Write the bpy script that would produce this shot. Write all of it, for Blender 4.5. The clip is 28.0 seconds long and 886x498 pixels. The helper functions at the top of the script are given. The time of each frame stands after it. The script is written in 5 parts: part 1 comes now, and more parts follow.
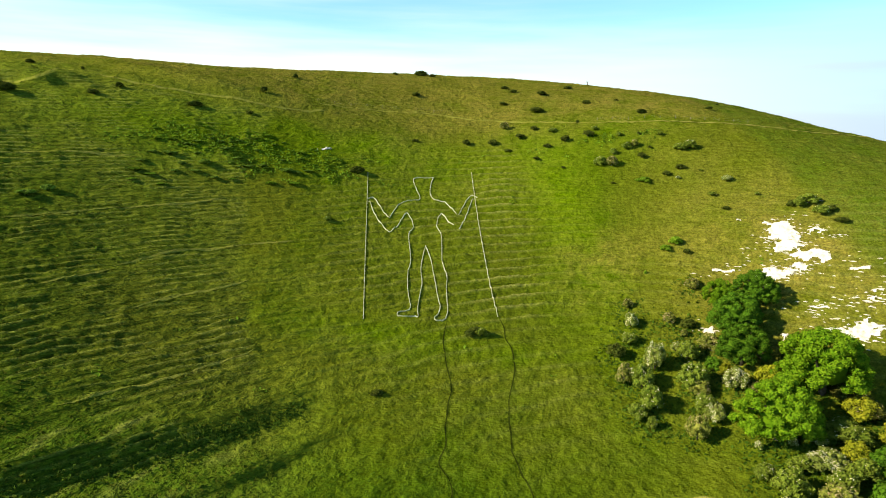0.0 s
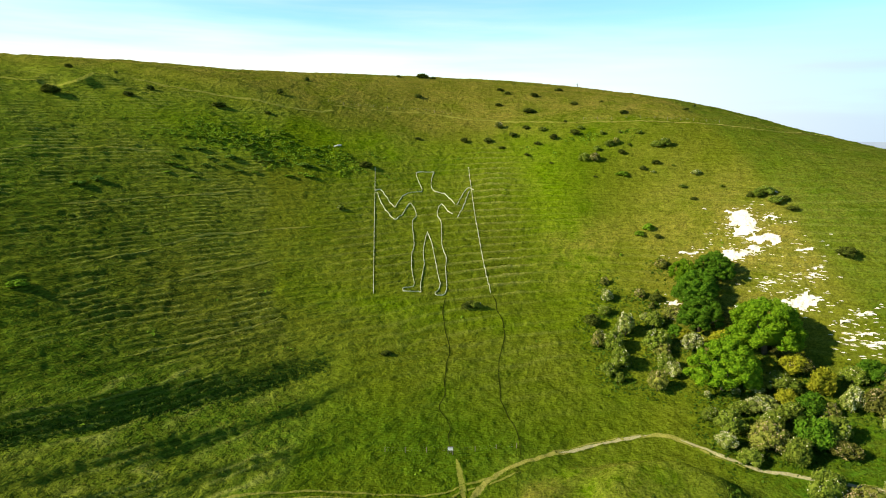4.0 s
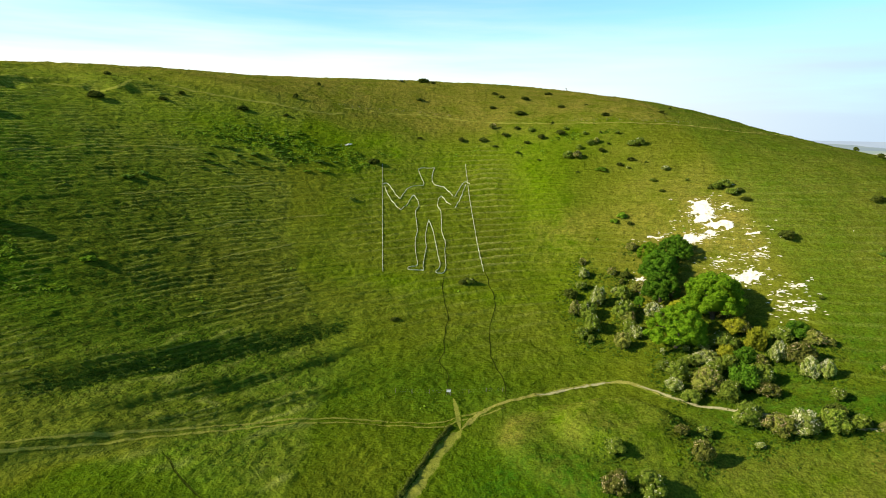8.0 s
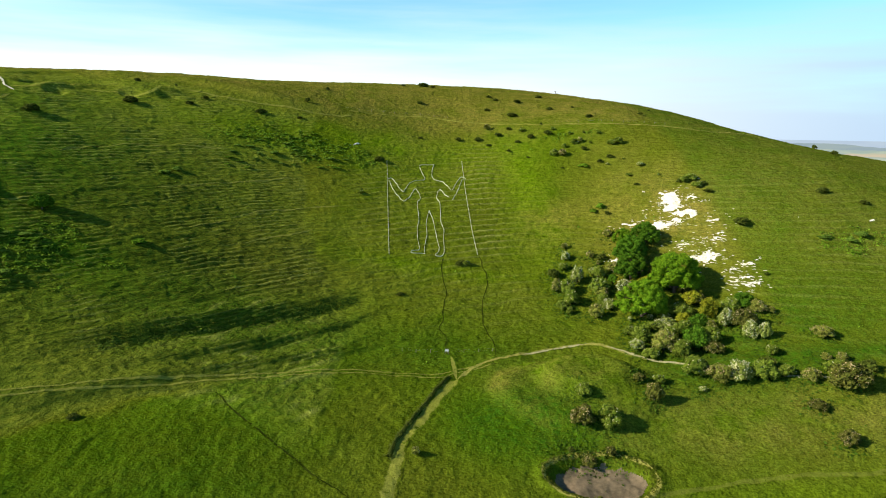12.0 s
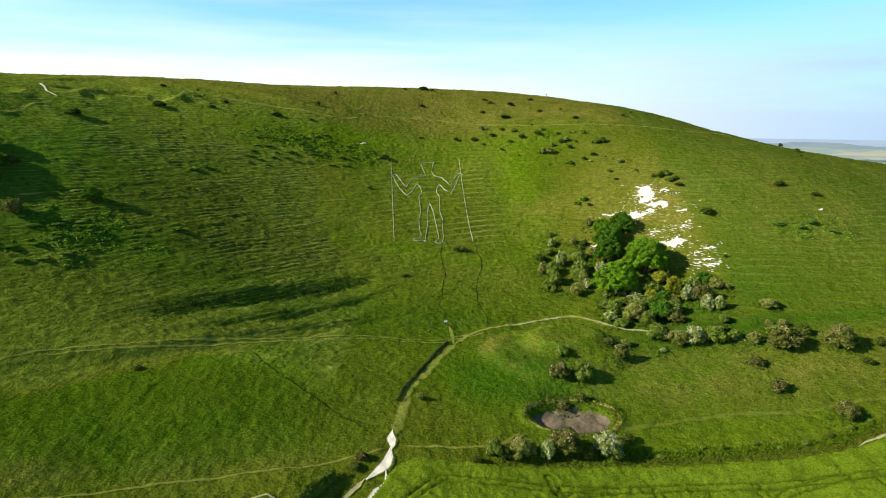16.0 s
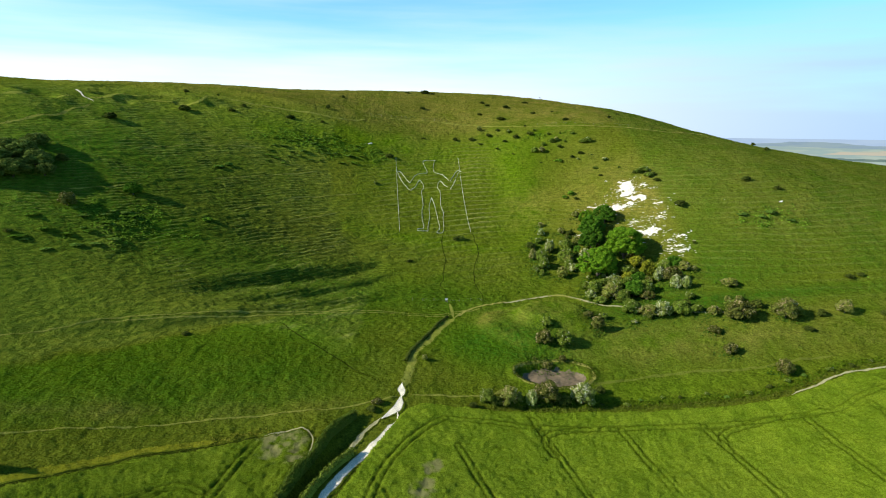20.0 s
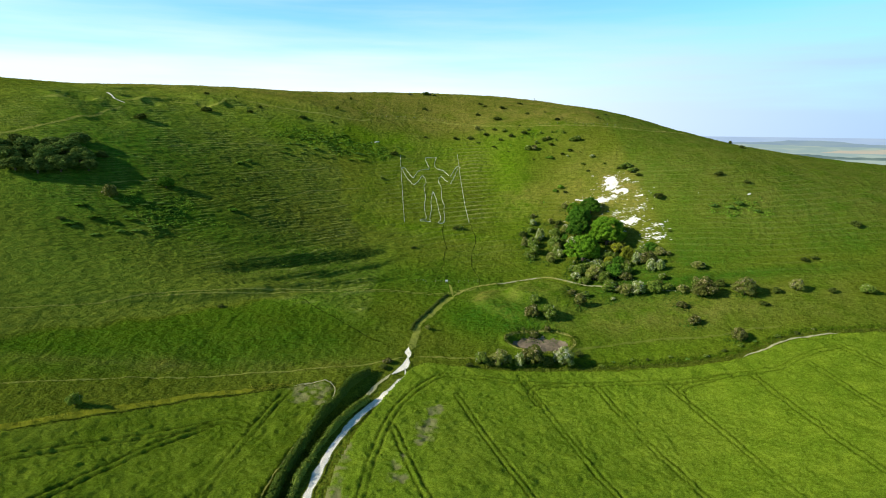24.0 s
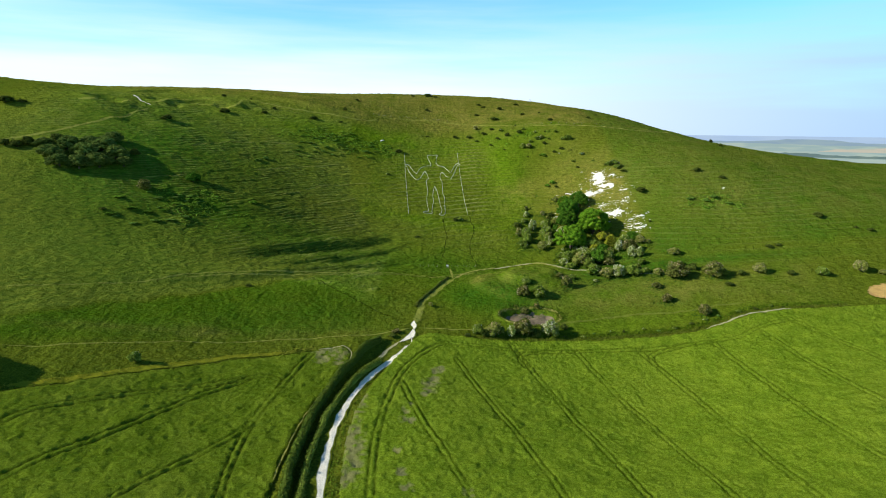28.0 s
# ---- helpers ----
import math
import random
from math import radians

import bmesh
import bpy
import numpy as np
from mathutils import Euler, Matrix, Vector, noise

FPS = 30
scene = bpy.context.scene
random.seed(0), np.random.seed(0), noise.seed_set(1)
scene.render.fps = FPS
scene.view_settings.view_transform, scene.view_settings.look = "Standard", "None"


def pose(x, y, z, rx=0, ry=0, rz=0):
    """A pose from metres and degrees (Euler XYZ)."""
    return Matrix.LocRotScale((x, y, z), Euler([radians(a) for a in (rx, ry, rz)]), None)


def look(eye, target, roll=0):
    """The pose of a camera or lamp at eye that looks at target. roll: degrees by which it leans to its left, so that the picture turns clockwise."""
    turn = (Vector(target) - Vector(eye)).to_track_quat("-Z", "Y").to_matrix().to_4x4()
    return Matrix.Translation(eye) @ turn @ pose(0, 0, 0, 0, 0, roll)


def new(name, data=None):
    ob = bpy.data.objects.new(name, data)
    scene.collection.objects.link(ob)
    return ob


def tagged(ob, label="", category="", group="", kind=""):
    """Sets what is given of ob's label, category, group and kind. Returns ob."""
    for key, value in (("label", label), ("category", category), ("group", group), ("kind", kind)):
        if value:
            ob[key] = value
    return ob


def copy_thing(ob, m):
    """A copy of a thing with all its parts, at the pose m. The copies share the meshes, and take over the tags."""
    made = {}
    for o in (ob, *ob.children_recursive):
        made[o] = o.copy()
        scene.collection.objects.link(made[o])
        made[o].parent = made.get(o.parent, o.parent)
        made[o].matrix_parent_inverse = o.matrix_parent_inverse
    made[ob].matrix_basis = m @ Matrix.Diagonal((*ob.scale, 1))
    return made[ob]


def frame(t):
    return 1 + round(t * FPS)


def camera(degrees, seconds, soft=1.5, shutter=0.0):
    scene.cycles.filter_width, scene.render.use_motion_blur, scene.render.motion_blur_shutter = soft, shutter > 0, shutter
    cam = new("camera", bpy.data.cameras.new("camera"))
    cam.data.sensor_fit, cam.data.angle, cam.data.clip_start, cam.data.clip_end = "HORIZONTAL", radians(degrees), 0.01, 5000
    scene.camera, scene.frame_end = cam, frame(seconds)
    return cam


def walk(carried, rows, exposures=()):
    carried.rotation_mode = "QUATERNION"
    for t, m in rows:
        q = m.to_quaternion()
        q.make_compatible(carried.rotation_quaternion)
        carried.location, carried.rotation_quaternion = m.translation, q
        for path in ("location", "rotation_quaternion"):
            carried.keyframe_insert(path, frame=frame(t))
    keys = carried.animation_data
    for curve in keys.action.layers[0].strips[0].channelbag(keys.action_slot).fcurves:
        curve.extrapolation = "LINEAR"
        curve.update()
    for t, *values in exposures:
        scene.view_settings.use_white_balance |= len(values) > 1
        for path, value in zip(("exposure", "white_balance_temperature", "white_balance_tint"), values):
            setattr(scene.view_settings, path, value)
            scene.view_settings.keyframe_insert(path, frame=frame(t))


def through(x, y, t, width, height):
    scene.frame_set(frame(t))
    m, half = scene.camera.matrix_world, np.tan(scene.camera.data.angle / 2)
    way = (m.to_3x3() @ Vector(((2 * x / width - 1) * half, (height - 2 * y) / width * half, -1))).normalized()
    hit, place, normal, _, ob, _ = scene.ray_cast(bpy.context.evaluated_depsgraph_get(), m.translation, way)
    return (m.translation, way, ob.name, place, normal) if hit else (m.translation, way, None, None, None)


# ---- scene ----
cam = camera(70.0, 28.0, soft=1.05)
# seconds, x, y, z and the turn of the flight, straight back from the hill
PATH = [
    (0.0, 0.00, 0.00, 80.00, 79.359, -0.854, 0.082),
    (0.5, 0.04, -2.07, 79.98, 79.341, -0.871, 0.077),
    (1.0, 0.03, -4.56, 80.02, 79.323, -0.878, 0.072),
    (1.5, -0.02, -7.36, 79.95, 79.319, -0.904, 0.053),
    (2.0, 0.02, -10.45, 79.99, 79.288, -0.911, 0.069),
    (2.5, 0.04, -13.74, 80.00, 79.257, -0.927, 0.077),
    (3.0, -0.04, -17.21, 79.95, 79.260, -0.934, 0.066),
    (3.5, -0.04, -20.80, 80.07, 79.235, -0.947, 0.057),
    (5.5, -0.03, -35.91, 80.18, 79.255, -0.940, 0.044),
    (6.0, -0.13, -39.71, 80.24, 79.258, -0.923, 0.022),
    (6.5, -0.09, -43.60, 80.30, 79.254, -0.916, 0.034),
    (7.0, -0.17, -47.52, 80.31, 79.257, -0.929, 0.012),
    (7.5, -0.01, -51.46, 80.47, 79.212, -0.912, 0.038),
    (8.0, -0.03, -55.26, 80.53, 79.222, -0.936, 0.009),
    (8.5, 0.01, -59.23, 80.56, 79.231, -0.955, -0.017),
    (9.0, -0.05, -63.12, 80.54, 79.234, -0.944, -0.037),
    (9.5, -0.05, -66.95, 80.54, 79.236, -0.944, -0.036),
    (10.0, -0.09, -70.79, 80.54, 79.245, -0.923, -0.041),
    (10.5, -0.24, -74.61, 80.55, 79.261, -0.913, -0.088),
    (11.0, -0.24, -78.46, 80.55, 79.277, -0.872, -0.115),
    (11.5, -0.18, -82.33, 80.58, 79.268, -0.844, -0.123),
    (12.0, -0.08, -86.22, 80.59, 79.266, -0.817, -0.132),
    (12.5, -0.00, -90.08, 80.67, 79.250, -0.779, -0.134),
    (14.5, 0.01, -105.53, 80.86, 79.256, -0.709, -0.168),
    (15.0, -0.03, -109.42, 80.95, 79.267, -0.672, -0.183),
    (15.5, -0.07, -113.29, 80.94, 79.272, -0.674, -0.206),
    (16.0, 0.01, -117.19, 80.96, 79.270, -0.657, -0.200),
    (16.5, -0.01, -121.05, 80.93, 79.282, -0.649, -0.209),
    (17.0, -0.04, -124.92, 80.94, 79.300, -0.632, -0.197),
    (17.5, -0.06, -128.80, 80.97, 79.318, -0.602, -0.195),
    (18.0, -0.14, -132.76, 81.06, 79.314, -0.593, -0.207),
    (18.5, -0.26, -136.72, 81.10, 79.339, -0.583, -0.219),
    (19.0, -0.29, -140.73, 81.15, 79.329, -0.554, -0.224),
    (19.5, -0.44, -144.74, 81.21, 79.319, -0.544, -0.236),
    (20.0, -0.51, -148.65, 81.27, 79.322, -0.535, -0.241),
    (20.5, -0.49, -152.62, 81.28, 79.329, -0.532, -0.229),
    (21.0, -0.50, -156.60, 81.37, 79.321, -0.518, -0.225),
    (21.5, -0.51, -160.59, 81.40, 79.307, -0.505, -0.220),
    (23.5, -0.56, -176.68, 81.66, 79.236, -0.512, -0.168),
    (24.0, -0.63, -180.38, 81.70, 79.215, -0.509, -0.177),
    (24.5, -0.63, -184.36, 81.79, 79.200, -0.496, -0.166),
    (25.0, -0.70, -188.32, 81.84, 79.200, -0.492, -0.168),
    (25.5, -0.79, -192.27, 81.87, 79.186, -0.489, -0.164),
    (26.0, -0.91, -196.26, 81.99, 79.172, -0.486, -0.167),
    (26.5, -1.02, -200.20, 81.97, 79.172, -0.493, -0.170),
    (27.0, -1.11, -204.13, 82.02, 79.151, -0.499, -0.166),
    (27.5, -1.16, -208.04, 82.07, 79.137, -0.496, -0.162),
    (28.0, -1.17, -211.99, 82.15, 79.123, -0.493, -0.165),
]
walk(cam, [(t, pose(px, py, pz, rx, ry, rz)) for t, px, py, pz, rx, ry, rz in PATH], exposures=[(0.0, 0.63, 7700, 10), (6.0, 0.56, 7500, 10), (12.0, 0.46, 7050, 10), (20.0, 0.38, 6350, 10), (28.0, 0.35, 6150, 10)])

# ---- light ----
SUN_EL, SUN_AZ = radians(28), radians(193)  # the sun stands behind the camera's left shoulder, low
toward_sun = Vector((math.cos(SUN_EL) * math.cos(SUN_AZ), math.cos(SUN_EL) * math.sin(SUN_AZ), math.sin(SUN_EL)))
world = bpy.data.worlds.new("sky")
scene.world = world
world.use_nodes = True
wt = world.node_tree
wt.nodes.clear()
sky = wt.nodes.new("ShaderNodeTexSky")
sky.sky_type, sky.sun_disc = "NISHITA", False
sky.sun_elevation, sky.sun_rotation = SUN_EL, math.pi / 2 - SUN_AZ
sky.altitude, sky.air_density, sky.dust_density, sky.ozone_density = 200, 1.0, 0.3, 1.0
wbg, wout = wt.nodes.new("ShaderNodeBackground"), wt.nodes.new("ShaderNodeOutputWorld")
wbg.inputs["Strength"].default_value = 0.105
# thin bright haze and cirrus that thicken towards the horizon
wco = wt.nodes.new("ShaderNodeTexCoord")
wsep = wt.nodes.new("ShaderNodeSeparateXYZ")
wt.links.new(wco.outputs["Generated"], wsep.inputs[0])
wmap = wt.nodes.new("ShaderNodeMapping")
wmap.inputs["Scale"].default_value = (1.2, 1.2, 14.0)
wt.links.new(wco.outputs["Generated"], wmap.inputs["Vector"])
wn = wt.nodes.new("ShaderNodeTexNoise")
wn.inputs["Scale"].default_value, wn.inputs["Detail"].default_value = 2.2, 5.0
wt.links.new(wmap.outputs[0], wn.inputs["Vector"])
wadd = wt.nodes.new("ShaderNodeMath")
wadd.operation = "MULTIPLY_ADD"
wt.links.new(wn.outputs["Fac"], wadd.inputs[0])
wadd.inputs[1].default_value = -0.16
wt.links.new(wsep.outputs["Z"], wadd.inputs[2])
wramp = wt.nodes.new("ShaderNodeMapRange")
wramp.interpolation_type = "SMOOTHSTEP"
wt.links.new(wadd.outputs[0], wramp.inputs[0])
for k, v in ((1, -0.06), (2, 0.145), (3, 0.95), (4, 0.0)):
    wramp.inputs[k].default_value = v
wmix = wt.nodes.new("ShaderNodeMix")
wmix.data_type = "RGBA"
wt.links.new(wramp.outputs[0], wmix.inputs[0])
wtint = wt.nodes.new("ShaderNodeMix")
wtint.data_type, wtint.blend_type = "RGBA", "MULTIPLY"
wtint.inputs[0].default_value, wtint.inputs[7].default_value = 1.0, (0.72, 1.36, 1.5, 1)
wzen, wdeep = wt.nodes.new("ShaderNodeMapRange"), wt.nodes.new("ShaderNodeMix")  # the clear sky deepens towards the zenith
wt.links.new(wsep.outputs["Z"], wzen.inputs[0])
wzen.inputs[1].default_value, wzen.inputs[2].default_value = 0.22, 0.8
wdeep.data_type = "RGBA"
wt.links.new(wzen.outputs[0], wdeep.inputs[0])
wdeep.inputs[6].default_value, wdeep.inputs[7].default_value = (0.72, 1.36, 1.5, 1), (0.24, 0.36, 0.46, 1)
wt.links.new(wdeep.outputs[2], wtint.inputs[7])
wt.links.new(sky.outputs[0], wtint.inputs[6])
wt.links.new(wtint.outputs[2], wmix.inputs[6])
whaze = wt.nodes.new("ShaderNodeMix")  # the haze is whiter towards the sun's side
whaze.data_type = "RGBA"
wdot, wside = wt.nodes.new("ShaderNodeVectorMath"), wt.nodes.new("ShaderNodeMapRange")
wdot.operation = "DOT_PRODUCT"
wt.links.new(wco.outputs["Generated"], wdot.inputs[0])
wdot.inputs[1].default_value = (0.97, 0.22, 0.0)
wt.links.new(wdot.outputs["Value"], wside.inputs[0])
wside.inputs[1].default_value, wside.inputs[2].default_value = 0.2, 0.85
wt.links.new(wside.outputs[0], whaze.inputs[0])
whaze.inputs[6].default_value, whaze.inputs[7].default_value = (7.9, 8.5, 9.0, 1), (2.8, 4.3, 6.8, 1)
wt.links.new(whaze.outputs[2], wmix.inputs[7])
wt.links.new(wmix.outputs[2], wbg.inputs["Color"])
wt.links.new(wbg.outputs[0], wout.inputs["Surface"])
sun = new("sun", bpy.data.lights.new("sun", "SUN"))
sun.data.energy, sun.data.angle, sun.data.color = 5.0, radians(0.5), (1.0, 0.92, 0.76)
sun.matrix_world = look(toward_sun * 500, (0, 0, 0))


# ---- materials ----
class Tree:
    """A few words for node trees."""

    def __init__(self, name):
        self.mat = bpy.data.materials.new(name)
        self.mat.use_nodes = True
        self.t = self.mat.node_tree
        self.t.nodes.clear()
        self.out = self.t.nodes.new("ShaderNodeOutputMaterial")
        self.co = self.t.nodes.new("ShaderNodeTexCoord").outputs["Object"]

    def put(self, socket, value):
        if isinstance(value, bpy.types.NodeSocket):
            self.t.links.new(value, socket)
        elif value is not None:
            socket.default_value = (*value, 1) if isinstance(value, tuple) and len(value) == 3 and socket.type == "RGBA" else value

    def noise(self, scale, detail=3.0, rough=0.55, vector=None, stretch=None):
        n = self.t.nodes.new("ShaderNodeTexNoise")
        v = vector or self.co
        if stretch:
            m = self.t.nodes.new("ShaderNodeMapping")
            m.inputs["Scale"].default_value = stretch
            self.t.links.new(v, m.inputs["Vector"])
            v = m.outputs[0]
        self.t.links.new(v, n.inputs["Vector"])
        n.inputs["Scale"].default_value, n.inputs["Detail"].default_value, n.inputs["Roughness"].default_value = scale, detail, rough
        return n.outputs["Fac"]

    def math(self, op, a, b=0.0, clamp=False):
        n = self.t.nodes.new("ShaderNodeMath")
        n.operation, n.use_clamp = op, clamp
        self.put(n.inputs[0], a)
        self.put(n.inputs[1], b)
        return n.outputs[0]

    def range(self, v, a, b, c=0.0, d=1.0):
        n = self.t.nodes.new("ShaderNodeMapRange")
        for k, u in enumerate((v, a, b, c, d)):
            self.put(n.inputs[k], u)
        return n.outputs[0]

    def mix(self, f, a, b, blend="MIX"):
        n = self.t.nodes.new("ShaderNodeMix")
        n.data_type, n.blend_type = "RGBA", blend
        self.put(n.inputs[0], f)
        self.put(n.inputs[6], a)
        self.put(n.inputs[7], b)
        return n.outputs[2]

    def attr(self, name):
        n = self.t.nodes.new("ShaderNodeAttribute")
        n.attribute_name = name
        return n.outputs["Fac"]

    def rnd(self):
        return self.t.nodes.new("ShaderNodeObjectInfo").outputs["Random"]

    def island(self):
        return self.t.nodes.new("ShaderNodeNewGeometry").outputs["Random Per Island"]

    def scale(self, colour, f):
        n = self.t.nodes.new("ShaderNodeVectorMath")
        n.operation = "SCALE"
        self.put(n.inputs[0], colour)
        self.put(n.inputs["Scale"], f)
        return n.outputs[0]

    def done(self, colour, rough=0.8, height=None, distance=0.1, strength=1.0, glow=0.0, specular=0.2, through=0.0):
        p = self.t.nodes.new("ShaderNodeBsdfPrincipled")
        self.put(p.inputs["Base Color"], colour)
        self.put(p.inputs["Roughness"], rough)
        p.inputs["Specular IOR Level"].default_value = specular
        if height is not None:
            b = self.t.nodes.new("ShaderNodeBump")
            b.inputs["Strength"].default_value, b.inputs["Distance"].default_value = strength, distance
            self.put(b.inputs["Height"], height)
            self.t.links.new(b.outputs[0], p.inputs["Normal"])
        shader = p.outputs[0]
        if glow:
            self.put(p.inputs["Emission Color"], colour)
            p.inputs["Emission Strength"].default_value = glow
        if through:
            tr, mx = self.t.nodes.new("ShaderNodeBsdfTranslucent"), self.t.nodes.new("ShaderNodeMixShader")
            self.put(tr.inputs["Color"], colour)
            mx.inputs[0].default_value = through
            self.t.links.new(shader, mx.inputs[1])
            self.t.links.new(tr.outputs[0], mx.inputs[2])
            shader = mx.outputs[0]
        self.t.links.new(shader, self.out.inputs["Surface"])
        return self.mat


def turf(m):
    """The colour and relief of the downland turf, shared by the ground and the worn edges of its paths."""
    broad, middle, fine, grain, blade = m.noise(0.012, 4), m.noise(0.09, 4, 0.6), m.noise(0.55, 4, 0.65), m.noise(1.8, 3, 0.7), m.noise(4.5, 2, 0.6)
    tread = m.noise(1.0, 4, 0.62, stretch=(0.07, 0.07, 1.5))  # sheep treads, which follow the slope
    tuft = m.noise(1.0, 3, 0.6, stretch=(0.35, 0.35, 1.6))
    coarse = m.attr("coarse")
    lush, dry, rank, steep = m.attr("lush"), m.attr("dry"), m.attr("rank"), m.attr("steep")
    olive = m.mix(m.range(broad, 0.35, 0.65), (0.096, 0.131, 0.009), (0.124, 0.149, 0.012))
    green = m.mix(m.range(middle, 0.35, 0.65), (0.057, 0.105, 0.004), (0.085, 0.133, 0.005))
    lushness = m.math("ADD", lush, m.range(middle, 0.5, 0.75, 0.0, 0.2), True)
    c = m.mix(lushness, olive, green)
    c = m.mix(m.attr("vivid"), c, m.mix(m.range(fine, 0.35, 0.65), (0.092, 0.178, 0.003), (0.128, 0.212, 0.005)))
    dryness = m.math("MULTIPLY", m.math("ADD", dry, 0.08), m.range(m.math("ADD", m.math("MULTIPLY", fine, 0.6), middle), 0.55, 1.05), True)
    c = m.mix(dryness, c, m.mix(m.range(grain, 0.4, 0.6), (0.200, 0.165, 0.036), (0.255, 0.225, 0.040)))
    c = m.mix(m.math("MULTIPLY", coarse, 0.88), c, m.mix(m.range(tuft, 0.35, 0.65), (0.061, 0.086, 0.009), (0.109, 0.126, 0.014)))
    c = m.mix(m.math("MULTIPLY", rank, m.range(fine, 0.35, 0.65, 0.45, 1.0)), c, (0.038, 0.112, 0.006))
    drawn = m.math("MULTIPLY", tuft, m.range(m.math("ADD", coarse, steep), 0.0, 1.0, 0.1, 1.0))
    speck = m.math("ADD", m.math("ADD", m.math("MULTIPLY", fine, 0.5), m.math("MULTIPLY", blade, 0.25)), m.math("ADD", m.math("MULTIPLY", grain, 1.0), drawn))
    c = m.mix(m.math("MULTIPLY", m.attr("tread"), m.range(grain, 0.3, 0.55, 0.4, 1.0)), c, (0.25, 0.27, 0.065))
    # darkens hollows and slope lines: long grass with its own shade painted in
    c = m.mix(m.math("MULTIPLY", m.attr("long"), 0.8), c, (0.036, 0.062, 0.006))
    c = m.scale(c, m.range(speck, m.range(steep, 0.0, 1.0, 0.72, 0.95), m.range(steep, 0.0, 1.0, 1.28, 1.65), 0.50, 1.52))
    lines = m.math("MULTIPLY", tread, m.range(steep, 0.0, 1.0, 0.4, 3.4))
    relief = m.math("ADD", m.math("ADD", m.math("MULTIPLY", fine, 1.2), m.math("MULTIPLY", blade, 0.06)), m.math("ADD", m.math("MULTIPLY", grain, 0.4), m.math("ADD", lines, drawn)))
    return c, relief


m = Tree("downland_turf")
c, h = turf(m)
TURF = m.done(c, 0.95, h, 0.6, 1.0, specular=0.0)


def worn(name, colour, colour2, amount=1.0, ragged=1.2, bumpy=0.3):
    """Turf worn through to earth or chalk along the middle of a ribbon."""
    m = Tree(name)
    c, h = turf(m)
    n, g = m.noise(0.7, 5, 0.65), m.noise(4.0, 3, 0.6)
    bare = m.range(m.math("ADD", m.attr("middle"), m.math("MULTIPLY", m.math("SUBTRACT", n, 0.5), ragged)), 0.35, 0.65, 0.0, amount)
    earth = m.scale(m.mix(n, colour, colour2), m.range(g, 0.3, 0.7, 0.75, 1.2))
    return m.done(m.mix(bare, c, earth), 0.9, m.math("ADD", h, m.math("MULTIPLY", g, 0.3)), bumpy, 1.0, specular=0.0)


CHALK_WAY = worn("chalk_track_surface", (0.88, 0.83, 0.69), (0.76, 0.70, 0.55), 1.0, 0.32, 0.06)
GRASS_WAY = worn("trodden_grass", (0.20, 0.235, 0.026), (0.29, 0.28, 0.07), 0.85)
PALE_GRASS = worn("pale_trodden_grass", (0.26, 0.27, 0.045), (0.36, 0.33, 0.10), 0.85)
FAINT_WAY = worn("faintly_trodden_grass", (0.14, 0.17, 0.02), (0.20, 0.20, 0.05), 0.4)
FRESH_WAY = worn("short_pale_grass", (0.19, 0.23, 0.02), (0.31, 0.31, 0.07), 0.85, 1.6)
YELLOW_GRASS = worn("yellowed_grass", (0.18, 0.195, 0.010), (0.265, 0.265, 0.020), 0.9, 1.2)
PALE_WAY = worn("pale_worn_path", (0.50, 0.47, 0.30), (0.33, 0.31, 0.13), 0.9)
# worn line plus the shade of its depth, both in this dark colour
DARK_WAY = worn("shaded_rut", (0.020, 0.032, 0.004), (0.035, 0.052, 0.006), 0.95)


def plain(name, a, b, scale, rough=0.8, bump=0.05, specular=0.2):
    m = Tree(name)
    n, f = m.noise(scale, 5, 0.6), m.noise(scale * 6, 3, 0.6)
    c = m.scale(m.mix(m.range(n, 0.35, 0.65), a, b), m.range(f, 0.3, 0.7, 0.8, 1.2))
    return m.done(c, rough, m.math("ADD", n, m.math("MULTIPLY", f, 0.4)), bump, 1.0, specular=specular)


CHALK = plain("bare_chalk", (0.86, 0.84, 0.77), (0.66, 0.62, 0.50), 0.6, 0.9, 0.3, 0.1)
WHITE_BLOCK = plain("white_painted_block", (0.66, 0.67, 0.50), (0.38, 0.41, 0.21), 0.5, 0.85, 0.04, 0.1)
WOOD = plain("weathered_wood", (0.20, 0.17, 0.13), (0.12, 0.10, 0.08), 3.0)
PAINT = plain("white_board", (0.82, 0.82, 0.80), (0.74, 0.74, 0.72), 2.0, 0.5, 0.01)
STEEL = plain("galvanised_wire", (0.35, 0.35, 0.34), (0.28, 0.28, 0.27), 5.0, 0.5, 0.005)
MUD = plain("dried_pond_mud", (0.115, 0.095, 0.062), (0.235, 0.180, 0.115), 0.22, 0.9, 0.12, 0.1)
BARK = plain("bark", (0.10, 0.08, 0.06), (0.06, 0.05, 0.035), 4.0, 0.9, 0.05)


def leaf(name, a, b, through=0.16):
    m = Tree(name)
    r = m.island()
    c = m.mix(r, a, b)
    c = m.scale(c, m.range(m.rnd(), 0.0, 1.0, 0.8, 1.2))
    return m.done(c, 0.75, specular=0.03, through=through)


